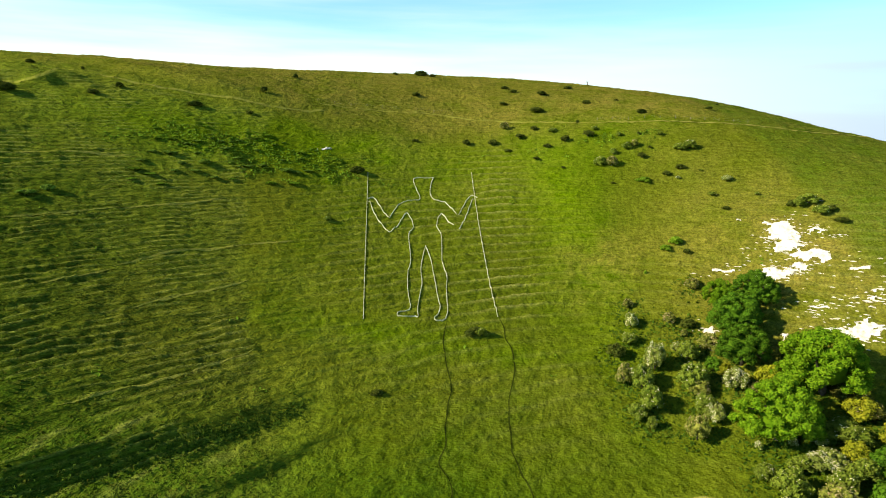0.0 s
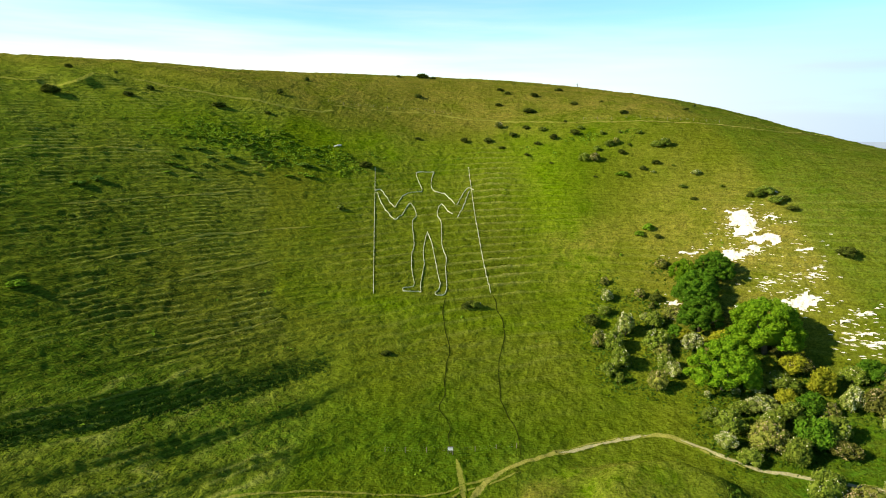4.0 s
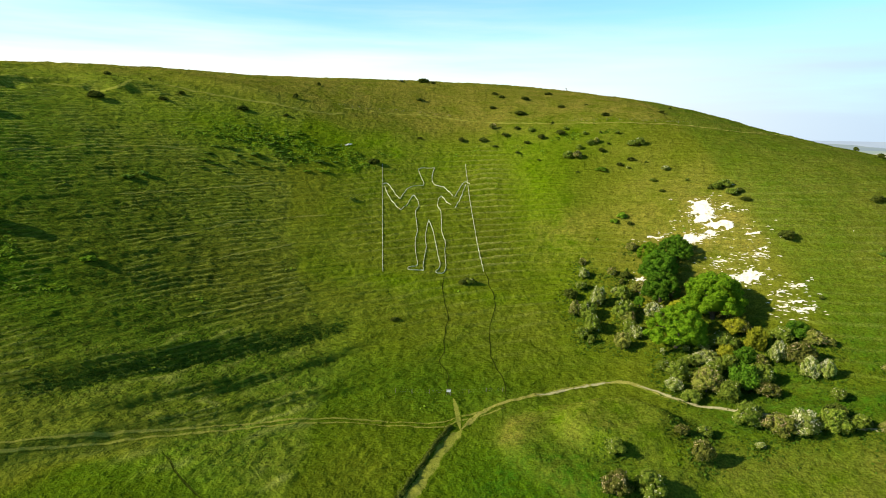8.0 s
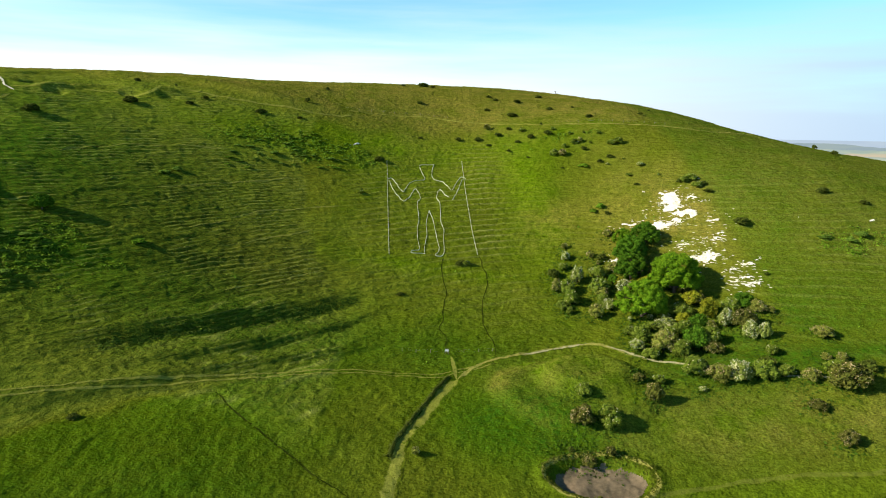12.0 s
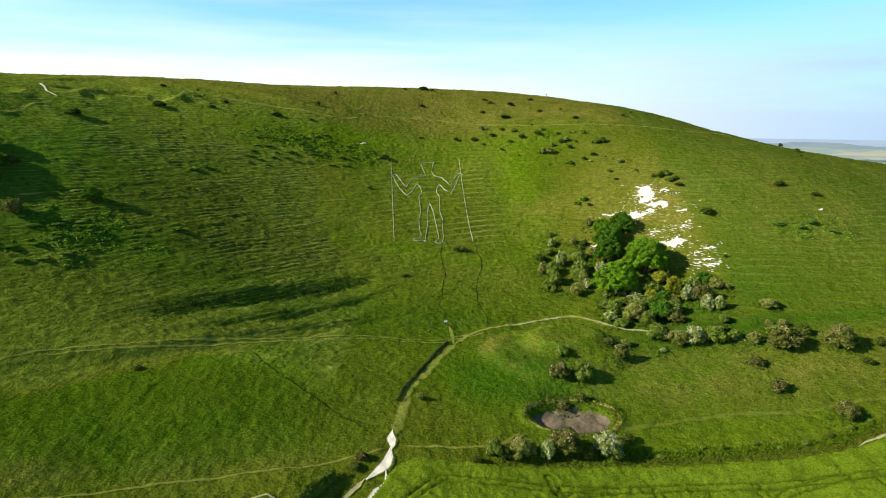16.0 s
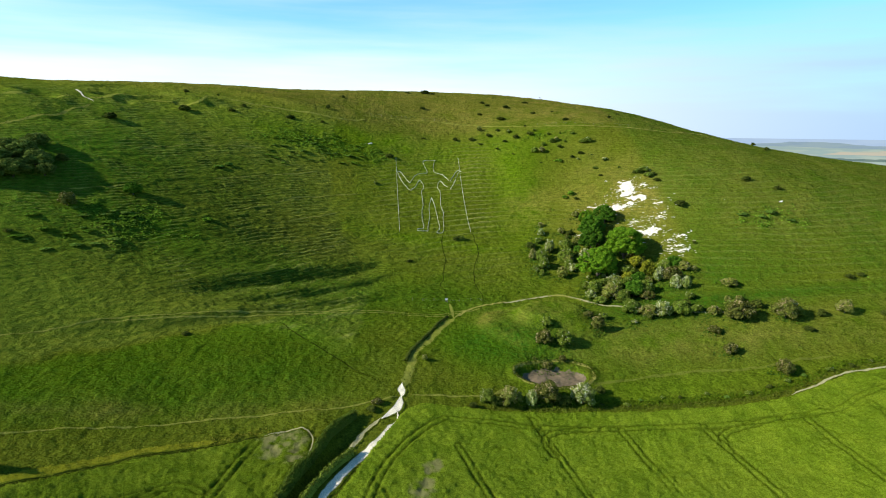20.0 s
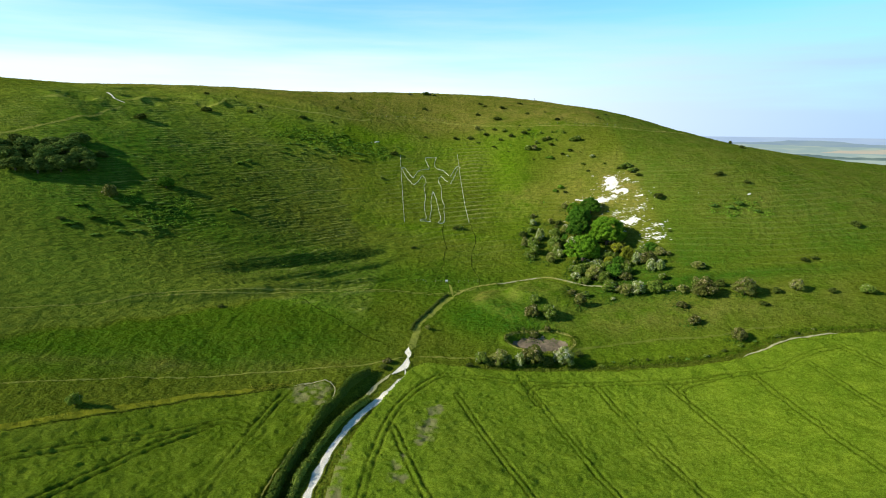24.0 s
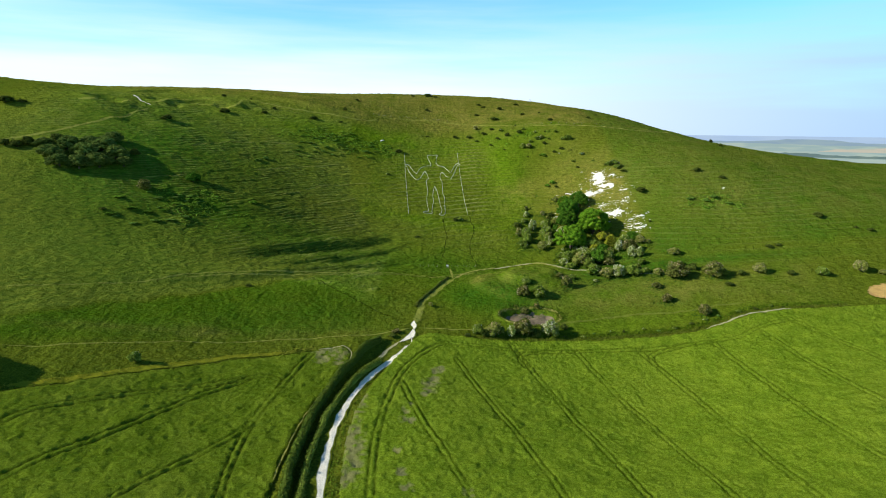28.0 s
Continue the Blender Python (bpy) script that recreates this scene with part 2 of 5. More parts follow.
LEAVES = {
    "dark": leaf("dark_leaves", (0.050, 0.074, 0.010), (0.105, 0.132, 0.022)),
    "olive": leaf("olive_leaves", (0.105, 0.165, 0.017), (0.215, 0.275, 0.040)),
    "green": leaf("fresh_leaves", (0.110, 0.225, 0.013), (0.185, 0.320, 0.026)),
    "bramble": leaf("bramble_leaves", (0.100, 0.195, 0.022), (0.185, 0.290, 0.045)),
    "ivy": leaf("deep_green_leaves", (0.044, 0.125, 0.008), (0.100, 0.205, 0.015), 0.12),
    "bright": leaf("bright_green_leaves", (0.085, 0.205, 0.009), (0.175, 0.300, 0.016), 0.14),
    "gold": leaf("yellow_green_leaves", (0.190, 0.225, 0.014), (0.320, 0.320, 0.028)),
    "rust": leaf("rusty_leaves", (0.078, 0.098, 0.016), (0.165, 0.168, 0.036)),
    "copse": leaf("copse_leaves", (0.078, 0.132, 0.022), (0.175, 0.230, 0.044)),
    "hedge": leaf("hedge_leaves", (0.046, 0.082, 0.008), (0.100, 0.140, 0.018), 0.1),
    "cream": leaf("leaves_among_blossom", (0.155, 0.215, 0.035), (0.310, 0.360, 0.085)),
    "dusty": leaf("leaves_among_fading_blossom", (0.125, 0.160, 0.024), (0.250, 0.265, 0.052)),
}
TUFT_OLIVE = leaf("olive_tussock", (0.066, 0.096, 0.008), (0.128, 0.148, 0.018), 0.3)
TUFT_GREEN = leaf("weedy_tussock", (0.058, 0.120, 0.009), (0.110, 0.185, 0.015), 0.3)
TUFT_SCRUB = leaf("bramble_sprays", (0.115, 0.230, 0.015), (0.210, 0.350, 0.030), 0.3)
# leaf green darkened to carry shade under shrubs and on the bank
TUFT_SHADE = leaf("shade_dark_leaves", (0.030, 0.070, 0.006), (0.065, 0.125, 0.011), 0.15)
TUFT_FRESH = leaf("fresh_tussock", (0.070, 0.125, 0.005), (0.120, 0.180, 0.009), 0.3)
WHITE_BLOOM = leaf("white_blossom", (0.66, 0.64, 0.38), (0.90, 0.88, 0.66), 0.25)
PINK_BLOOM = leaf("dusty_pink_blossom", (0.42, 0.34, 0.15), (0.64, 0.51, 0.31), 0.25)
TUFT_STRAW = leaf("straw_tussock", (0.150, 0.175, 0.010), (0.270, 0.270, 0.030), 0.3)


def crop_material(name, a, b, dusty):
    m = Tree(name)
    broad, middle, fine, grain = m.noise(0.02, 3), m.noise(0.16, 4, 0.6), m.noise(1.9, 3, 0.65), m.noise(4.6, 2, 0.6)
    c = m.mix(m.range(middle, 0.3, 0.7), a, b)
    c = m.mix(m.range(broad, 0.5, 0.7, 0.0, 0.5), c, dusty)
    c = m.scale(c, m.range(m.math("ADD", m.math("ADD", fine, grain), m.math("MULTIPLY", middle, 0.35)), 0.92, 1.43, 0.57, 1.40))
    c = m.mix(m.attr("rut"), c, (0.040, 0.062, 0.004))
    spots = m.range(m.math("MULTIPLY", m.attr("bare"), m.math("ADD", m.math("MULTIPLY", grain, 1.3), m.math("MULTIPLY", fine, 0.7))), 0.30, 0.68)
    c = m.mix(spots, c, m.mix(grain, (0.27, 0.26, 0.10), (0.18, 0.19, 0.06)))
    return m.done(c, 0.85, m.math("ADD", fine, m.math("MULTIPLY", grain, 0.9)), 0.42, 1.0, specular=0.0)


CROP_EAST = crop_material("young_crop", (0.130, 0.208, 0.011), (0.173, 0.242, 0.015), (0.180, 0.240, 0.018))
CROP_WEST = crop_material("rougher_crop", (0.096, 0.154, 0.008), (0.135, 0.188, 0.013), (0.150, 0.187, 0.018))
PLOUGH = plain("bare_ochre_soil", (0.50, 0.33, 0.10), (0.40, 0.25, 0.08), 0.3, 0.9, 0.1, 0.1)

# ---- the lie of the land: nine cross-sections of the hill, lofted ----
SECTION_X = (-340, -200, -120, -60, 0, 60, 120, 200, 380)
STATION_Y = (-300, -100, 0, 60, 110, 170, 230, 290, 360, 520)
SECTIONS = [
    (-3, 8.4, 32.9, 56.6, 80.1, 105.5, 117.3, 104, 86.3, 63.5),
    (-3.3, 7, 28.5, 46.7, 68.9, 93.9, 103.2, 110.4, 94.4, 73),
    (-3.5, 2.7, 17.7, 26.9, 45.6, 67.8, 94.1, 107.7, 106, 84.8),
    (-3.5, -3, 6.5, 16.2, 25.9, 48.8, 79.9, 101, 110.8, 92.6),
    (-2.7, -6, 0.5, 8.6, 15.3, 36.4, 67, 93.6, 109.4, 97.3),
    (-4.1, -6.8, -6.4, 8.4, 15.9, 38.7, 75.7, 96, 107, 92.1),
    (-3.1, -4.3, 1.2, 14.4, 29.2, 59.6, 81.1, 94.3, 96.6, 83.2),
    (-2.9, -0.5, 8.2, 17.9, 37.1, 59.7, 70.9, 73.4, 71.6, 65.9),
    (-3.4, 1.3, 10.9, 22.2, 30.8, 48.9, 54, 49.8, 48.3, 47),
]
POND = (36.5, 43)  # half width 11.6
MOUND = (39.3, 87.1)  # half width 14.5
PIT = (-195.1, 194.5)  # half width 12.0
PIT2 = (-206.6, 185)  # half width 11.7
PIT3 = (-138.7, 231.9)  # half width 7.5
STILE = (2.5, 98.3)  # half width 0.9
SIGN = (74, 337.8)  # half width 3.6
BARE = (179.5, 40.1)  # half width 3.6
SHADETREE = (-153.3, -47.7)  # half width 25.4
BROWNED = (47.8, 180)  # half width 3.4
HUMMOCK = (-137.5, 228.6)  # half width 4.8
HUMMOCK2 = (-150.7, 226.7)  # half width 3.6
QUARRY = [(-203, 180, 9, 6.0), (-186, 212, 7, 4.0), (-171.5, 203, 5, 2.6), (-130.5, 223.5, 5.5, 1.8), (-210.3, 179.1, 6, 3), (-146.4, 218.9, 5, 1.8), (-177, 163, 11, 2.2)]
RIDGES = [(-171.5, 213.8, 0.89), (-145.1, 232.2, 0.04), (-202.3, 235.3, 1.04), (-176.3, 256.2, 0.03)]
PLAIN = -105.0


def spline(knots, q):
    """Weights of a natural cubic spline through the knots, at each q."""
    k = np.array(knots, float)
    n, step = len(k), np.diff(k)
    a, b = np.eye(n), np.zeros((n, n))
    for i in range(1, n - 1):
        a[i, i - 1 : i + 2] = step[i - 1], 2 * (step[i - 1] + step[i]), step[i]
        b[i, i - 1 : i + 2] = 6 / step[i - 1], -6 / step[i - 1] - 6 / step[i], 6 / step[i]
    bend = np.linalg.solve(a, b)
    q = np.clip(q, k[0], k[-1])
    i = np.clip(np.searchsorted(k, q) - 1, 0, n - 2)
    s = step[i]
    u = (k[i + 1] - q) / s
    v, w, rows = 1 - u, np.zeros((len(q), n)), np.arange(len(q))
    w[rows, i] += u
    w[rows, i + 1] += v
    return w + ((u**3 - u) * s**2 / 6)[:, None] * bend[i] + ((v**3 - v) * s**2 / 6)[:, None] * bend[i + 1]


LATTICE = np.random.RandomState(7).rand(256, 256)


def rough(x, y, size, shift=0):
    """Smooth value noise from -1 to 1, with cells of that size."""
    a, b = np.asarray(x) / size + shift * 17.3, np.asarray(y) / size + shift * 9.1
    i, j = np.floor(a).astype(int), np.floor(b).astype(int)
    u, v = a - i, b - j
    u, v = u * u * (3 - 2 * u), v * v * (3 - 2 * v)
    at = lambda p, q: LATTICE[p % 256, q % 256]
    return 2 * ((at(i, j) * (1 - u) + at(i + 1, j) * u) * (1 - v) + (at(i, j + 1) * (1 - u) + at(i + 1, j + 1) * u) * v) - 1


def ease(v, a, b):
    s = np.clip((v - a) / (b - a), 0, 1)
    return s * s * (3 - 2 * s)


def hump(x, y, place, rx, ry, turn=0.0):
    c, s = math.cos(turn), math.sin(turn)
    dx, dy = x - place[0], y - place[1]
    return np.exp(-(((dx * c + dy * s) / rx) ** 2) - ((dy * c - dx * s) / ry) ** 2)


def bank(x, y, a, b, drop, wide):
    """A lynchet along a line: the ground to its right lies lower by the drop, fading out on both sides and at the ends."""
    d = np.array(b, float) - a
    long = np.hypot(*d)
    d /= long
    along, across = (x - a[0]) * d[0] + (y - a[1]) * d[1], -(x - a[0]) * d[1] + (y - a[1]) * d[0]
    return drop * np.tanh(across / wide) * np.exp(-((across / (4 * wide)) ** 2)) * ease(along, -12, 12) * ease(-along, -long - 12, -long + 12)


def gap(x, y, pts):
    """The distance of each point from a broken line."""
    best = np.full(len(x), 1e9)
    for (ax, ay), (bx, by) in zip(pts, pts[1:]):
        dx, dy = bx - ax, by - ay
        t = np.clip(((x - ax) * dx + (y - ay) * dy) / (dx * dx + dy * dy + 1e-9), 0, 1)
        best = np.minimum(best, np.hypot(x - ax - t * dx, y - ay - t * dy))
    return best


# ---- lines and edges on the ground, in plan ----
TROD_WEST = [(1.2, 158.7), (0.7, 152.1), (1.4, 144.4), (2.5, 137.2), (1.8, 128.3), (1.1, 118.4), (0, 113.6), (1.8, 110.2), (2.5, 106), (2.1, 104.2), (2.6, 100.2)]
TROD_EAST = [(15.4, 161.9), (16.7, 155.5), (18.1, 145), (15.4, 132), (15, 123.4), (15.1, 115.5), (17.6, 107.3), (17.4, 97.9)]
HILL_PATH = [(3.8, 96.8), (4.6, 89.3), (5.4, 83.3)]
CHALK_PATH = [(5.4, 83.3), (10.1, 90.6), (17, 96.2), (25.8, 100.8), (36.5, 104.2), (47.2, 105.9), (52.7, 103.7), (58.5, 97.6), (64.9, 92.1), (70.9, 89.2), (80.7, 84.4), (92.8, 78.5), (100.7, 75.5), (112.7, 71.2)]
DOWN_PATH = [(5.5, 83.9), (2, 77.5), (-1.5, 68.4), (-5.4, 58.7), (-7.7, 52.9), (-9.1, 45.9), (-9.7, 38.4), (-11.1, 28.5)]
DITCH = [(3.6, 83.6), (0.5, 75.9), (-2.9, 67.4), (-6.6, 57.3), (-8.8, 50.7), (-10.1, 43.9)]
TRACK = [(-11.2, 13), (-12.7, 8.7), (-14.3, 5.2), (-20.4, -6.8), (-24.7, -16.8), (-27.9, -27.3), (-29.9, -39), (-30.7, -52.3), (-30.3, -65.1), (-29, -76.8), (-27.6, -88.1)]
APPROACH = [(-11.1, 24.8), (-12, 18.2), (-13.8, 15.1), (-16, 12.2)]
JUNCTION = [(-11.1, 31.4), (-11.2, 29.1), (-11, 25.5), (-11.3, 22.8)]
SIDE_TRACK = [(-15.9, 12.5), (-19.1, 6.8), (-22.5, -1.1), (-24.5, -6.4)]
SIDE_LINK = [(-11.9, 16.5), (-11.5, 12.7), (-12.1, 8.9)]
HEDGE_WEST = [(-23.3, 12.2), (-27.9, 2.6), (-31.9, -11.5), (-35.3, -24.9), (-37.7, -41.6), (-38.3, -55.9), (-38.2, -68.3), (-37.2, -79.2), (-36.1, -88.8)]
HEDGE_EAST = [(-21.8, -3.8), (-26.8, -14.5), (-31.3, -27.8), (-33.7, -41), (-34.5, -55.4), (-34.3, -67.9), (-33.4, -78.8), (-32, -88.4)]
WEST_PATH = [(-134.3, -28.9), (-113.6, -20.5), (-94.6, -11.1), (-88.3, -7.7), (-74.4, -2.5), (-59.4, 4.1), (-42.5, 10.4), (-30.3, 14.5), (-18.8, 20.1), (-12.1, 24)]
EAST_PATH = [(-8.6, 25.1), (-2.2, 26), (8.1, 27.5), (15.7, 30.2), (21.5, 35.2)]
FAR_PATH = [(46.8, 37.9), (56, 40.1), (75.9, 42.6), (99.2, 41.6), (112.6, 43.1), (127.3, 44.3)]
HILL_TRACK = [(-157.8, 7.2), (-139.9, 17.5), (-116.7, 35.7), (-107.1, 44.7), (-94.8, 51.4), (-74, 61.4), (-50.8, 72.3), (-26.3, 81.6), (-1.3, 85.3), (4.8, 88.9), (9.2, 90.9), (16.6, 95.2)]
DRAIN = [(-56.6, 63.6), (-46.1, 52.8), (-34.3, 43.2), (-25.4, 36.5), (-17.1, 30.1)]
TOP_PATH = [(-179.4, 184.6), (-187.8, 156.1), (-204.7, 129.3), (-223.6, 112.5)]
TOP_CHALK = [(-202.5, 212.9), (-190.2, 197.5), (-182.9, 190.3), (-179.6, 187.5)]
RIDGE_PATH = [(-50.8, 257.8), (-20.3, 269.5), (3.3, 268.8), (59.7, 248.7), (87.6, 241.7), (113.2, 237.6), (134.7, 234.5), (160.7, 242.3)]
FOOT_FENCE = [(-11.1, 96.6), (-2.5, 98), (7.8, 99.9), (16.8, 101.5)]
UPPER_EDGE = [(-127, 239), (-113.7, 239.5), (-103.3, 241), (-86.7, 244), (-76.9, 245.5), (-66.1, 246.5), (-54.8, 250), (-46, 254)]
QUARRY_RIMS = [[(-213, 167), (-201.3, 172.6), (-191.9, 187.5), (-178.8, 204.6), (-167.8, 218.5)], [(-165.4, 214), (-150, 218), (-138.2, 220.5), (-136.8, 232), (-136.8, 241.8)]]
SHEEP_TRODS = [[(-153, 109.1), (-141.2, 119), (-131, 130.3)], [(-145.9, 152.8), (-133.1, 169.6), (-118.8, 181), (-94.9, 193.6)]]
SHEEP_TRODS += [[(-80.5, 151.5), (-73.8, 158), (-66.1, 164.4), (-52.2, 172.9), (-42.4, 177.8)]]
SHEEP_TRODS += [[(-71.1, 139.3), (-62, 148.9), (-54.4, 155.2), (-49.8, 158.8)]]
SHEEP_TRODS += [[(-108.4, 153.6), (-99.7, 162.1), (-90.1, 170.2), (-77.5, 178.6), (-64.6, 187.8)]]
SHEEP_TRODS += [[(-92.8, 136), (-86.6, 142.6), (-79.7, 149.7)]]
SHEEP_TRODS += [[(-70.4, 109.3), (-63.3, 116.9), (-55.8, 123.2), (-45.3, 134.1), (-42.4, 137.3)]]
EAST_FIELD = [(-9.7, 17.1), (-5, 21.1), (3.7, 21.3), (14.7, 22.2), (25.8, 23.4), (48.2, 25.2), (70.6, 25.8), (92.8, 26), (104.4, 27.5), (114.6, 30.7), (125.2, 34.5), (141.9, 35.9), (165.4, 36.8), (180, 38)]
EAST_FIELD_SIDE = [(-12.7, 10), (-18.2, -5.2), (-23.2, -21.3), (-26.1, -37), (-26.6, -51.8), (-25.7, -64.7), (-24.6, -76.4)]
WEST_FIELD = [(-120.3, -50.4), (-109, -43.8), (-97.6, -35.2), (-84.9, -26), (-71, -15.3), (-54.7, -6.6), (-44.4, -0.2), (-37.9, 3.6), (-34.7, 3.8), (-32.2, 0.9), (-32.1, -5.6), (-34.1, -15.7), (-38.3, -32.1), (-40.8, -47.9), (-41.5, -61.4), (-41.1, -73.2), (-40.8, -77.9)]
TRAMLINES = []
TRAMLINES += [[(1.5, 15.2), (-4.8, 8.3), (-12.3, -6.1), (-16, -22), (-17.9, -39), (-18.4, -56.3), (-17.3, -75.8)]]
TRAMLINES += [[(1.5, 15.2), (14.3, 16), (25, 16.1), (46.9, 17.8), (60.1, 18.8), (75.1, 18.3), (90.2, 18.6), (103.1, 18.7), (114.2, 19.6), (122.7, 24), (137.6, 27.6)]]
TRAMLINES += [[(-13.2, -17.1), (-6.5, -37.2), (0.2, -53.9), (6.4, -70.7), (8.8, -77.1)]]
TRAMLINES += [[(5, 3.2), (14, -20.2), (21.8, -40.1), (27.7, -59.6), (30.5, -72.1)]]
TRAMLINES += [[(26.5, 19.7), (34.8, -4.7), (41.8, -28.2), (48.3, -50.2), (51.7, -68.7)]]
TRAMLINES += [[(51.5, 17.5), (59.5, -8), (66, -29), (70.4, -51), (74, -72)]]
TRAMLINES += [[(75.1, 18.3), (82.5, -3.5), (88.2, -31.2), (91, -52.8), (92.9, -70.4)]]
TRAMLINES += [[(103.2, 17.9), (108.7, -6.1), (113.7, -31.5), (118.2, -57.2)]]
TRAMLINES += [[(123.2, 20.5), (129.5, -3.1), (137.2, -28.9)]]
TRAMLINES += [[(96.1, 18.8), (84.3, 16.8), (78.6, 14.2), (78.5, 8.5)]]
TRAMLINES += [[(44.7, 17.6), (32.4, 14.9), (28.7, 10.5), (30.5, 4.8)]]
TRAMLINES += [[(137.6, 27.6), (147.6, 7.4), (152.5, -6)]]
WEST_TRAMLINES = []
WEST_TRAMLINES += [[(-45.3, -0.8), (-46.7, -8.3), (-49.7, -23.8), (-52.2, -37.6), (-53.6, -52.6), (-53.2, -67.8), (-51.6, -80.7)]]
WEST_TRAMLINES += [[(-112.0, -61.1), (-108.2, -55.6), (-102.1, -50.8), (-93.1, -44.4), (-80.7, -36.4), (-67.0, -27.7), (-57.5, -21.2), (-51.8, -22.6)]]
WEST_TRAMLINES += [[(-100.6, -80.6), (-97.5, -75.5), (-93.9, -70.3), (-89.9, -65.2), (-85.8, -59.3), (-81.6, -52.5), (-77.2, -45.0), (-72.2, -37.2), (-66.3, -29.9), (-61.1, -24.1)]]
WEST_TRAMLINES += [[(-73.8, -82.4), (-70.8, -76.6), (-66.7, -70.6), (-62.2, -64.2), (-57.6, -56.6), (-53.5, -47.4)]]
TRACK += [(-20, -140), (-12, -240)]
HEDGE_WEST += [(-29, -140), (-21, -240)]
HEDGE_EAST += [(-25, -140), (-17, -240)]
LANE = [((a + c) / 2, (b + d) / 2) for (a, b), (c, d) in zip(HEDGE_WEST[1:], HEDGE_EAST)]


def land(x, y):
    """The height of the ground, without its fine relief."""
    x, y = np.asarray(x, float), np.asarray(y, float)
    z = np.einsum("ni,nj,ij->n", spline(SECTION_X, x), spline(STATION_Y, y), np.array(SECTIONS, float))
    out = np.hypot(np.maximum(np.maximum(SECTION_X[0] - x, x - SECTION_X[-1]), 0), np.maximum(np.maximum(STATION_Y[0] - y, y - STATION_Y[-1]), 0))
    z = PLAIN + (z - PLAIN) * np.exp(-((out / 420) ** 2))
    inner, outer = np.hypot((x - MOUND[0] - 3) / 13, (y - MOUND[1] + 4) / 10), np.hypot((x - MOUND[0] + 1) / 22, (y - MOUND[1] + 9) / 17)
    z += 3.2 * ease(-inner, -1.3, -0.65) + 1.9 * ease(-outer, -1.2, -0.82) - 1.2 * hump(x, y, (MOUND[0] + 6, MOUND[1] - 4), 6, 4)
    ring = np.hypot((x - POND[0]) / 12.0, (y - POND[1]) / 6.8)
    z += -1.7 * ease(-ring, -1.0, -0.75) + 0.8 * np.exp(-(((ring - 1.12) / 0.12) ** 2))
    for px0, py0, wide, deep in QUARRY:  # old pits with raised rims
        r = np.hypot((x - px0) / wide, (y - py0) / (wide * 0.75))
        z += deep * (0.15 * np.exp(-(((r - 1.5) / 0.45) ** 2)) - 0.8 * ease(-r, -1.15, -0.3))
    z += 1.5 * hump(x, y, (PIT[0] + 20, PIT[1] - 6), 14, 5)
    z += 1.5 * hump(x, y, (PIT2[0] - 6, PIT2[1] - 14), 16, 5, 0.2) + 1.2 * hump(x, y, (PIT3[0] + 2, PIT3[1] - 9), 14, 4) - 1.5 * hump(x, y, (PIT3[0] - 26, PIT3[1] - 4), 9, 4)
    z += bank(x, y, (-90, 73), (-29, 124), 1.25, 2.0) * (0.95 + 0.25 * rough(x, y, 25, 63)) + bank(x, y, (-98, 70), (-32, 125), 0.7, 1.2) + bank(x, y, (-90, 50), (-22, 96), 0.7, 1.2) + bank(x, y, (-56, 82), (-22, 117), 0.75, 1.2) + bank(x, y, (-84, 62), (-50, 90), 0.8, 1.5) + bank(x, y, (-130, 30), (-40, 78), 1.0, 2.5)
    z += 1.7 * hump(x, y, HUMMOCK, 9, 6) + 1.8 * hump(x, y, HUMMOCK2, 9, 5)
    z += bank(x, y, (-128, 238), (-46, 253), 1.2, 2.8) + bank(x, y, (-142, 256), (-80, 246), 1.4, 3.0)  # old field edges below the ridge
    for hx, hy, turn in RIDGES:  # long low spoil banks beside the old quarry
        z += 1.3 * hump(x, y, (hx, hy), 22, 3.2, turn)
    z += bank(x, y, (-160, 75), (-70, 130), 0.3, 2.0)
    near = (x > -60) & (x < 0) & (y < 25) & (y > -260)
    z[near] -= 1.3 * ease(-gap(x[near], y[near], LANE), -2.6, -0.8)
    return z


def shelves(x, y, z):
    return ((z + rough(x, y, 19) * 0.33 + rough(x, y, 6, 1) * 0.14 - 0.06 * x) / 1.9) % 1


def worn_edges(x, y):
    """Pale thin grass on the trodden edges of the shelves."""
    z = land(x, y)
    where = 1.3 * hump(x, y, (22, 190), 13, 40) + 0.55 * hump(x, y, (-10, 185), 28, 40) + 0.35 * hump(x, y, (150, 130), 80, 45) + 0.4 * hump(x, y, (88, 165), 30, 25)
    fine = ((z + rough(x, y, 19) * 0.55 + rough(x, y, 6, 1) * 0.23) / 1.0) % 1
    west = 0.5 * ungrazed(x, y) * np.exp(-(((fine - 0.75) / 0.16) ** 2)) * np.clip(0.35 + rough(x, y, 7, 5), 0, 1)
    return np.clip(where * np.exp(-(((shelves(x, y, z) - 0.70) / 0.13) ** 2)) * np.clip(0.7 + 0.6 * rough(x, y, 15, 16), 0, 1) + west, 0, 1)


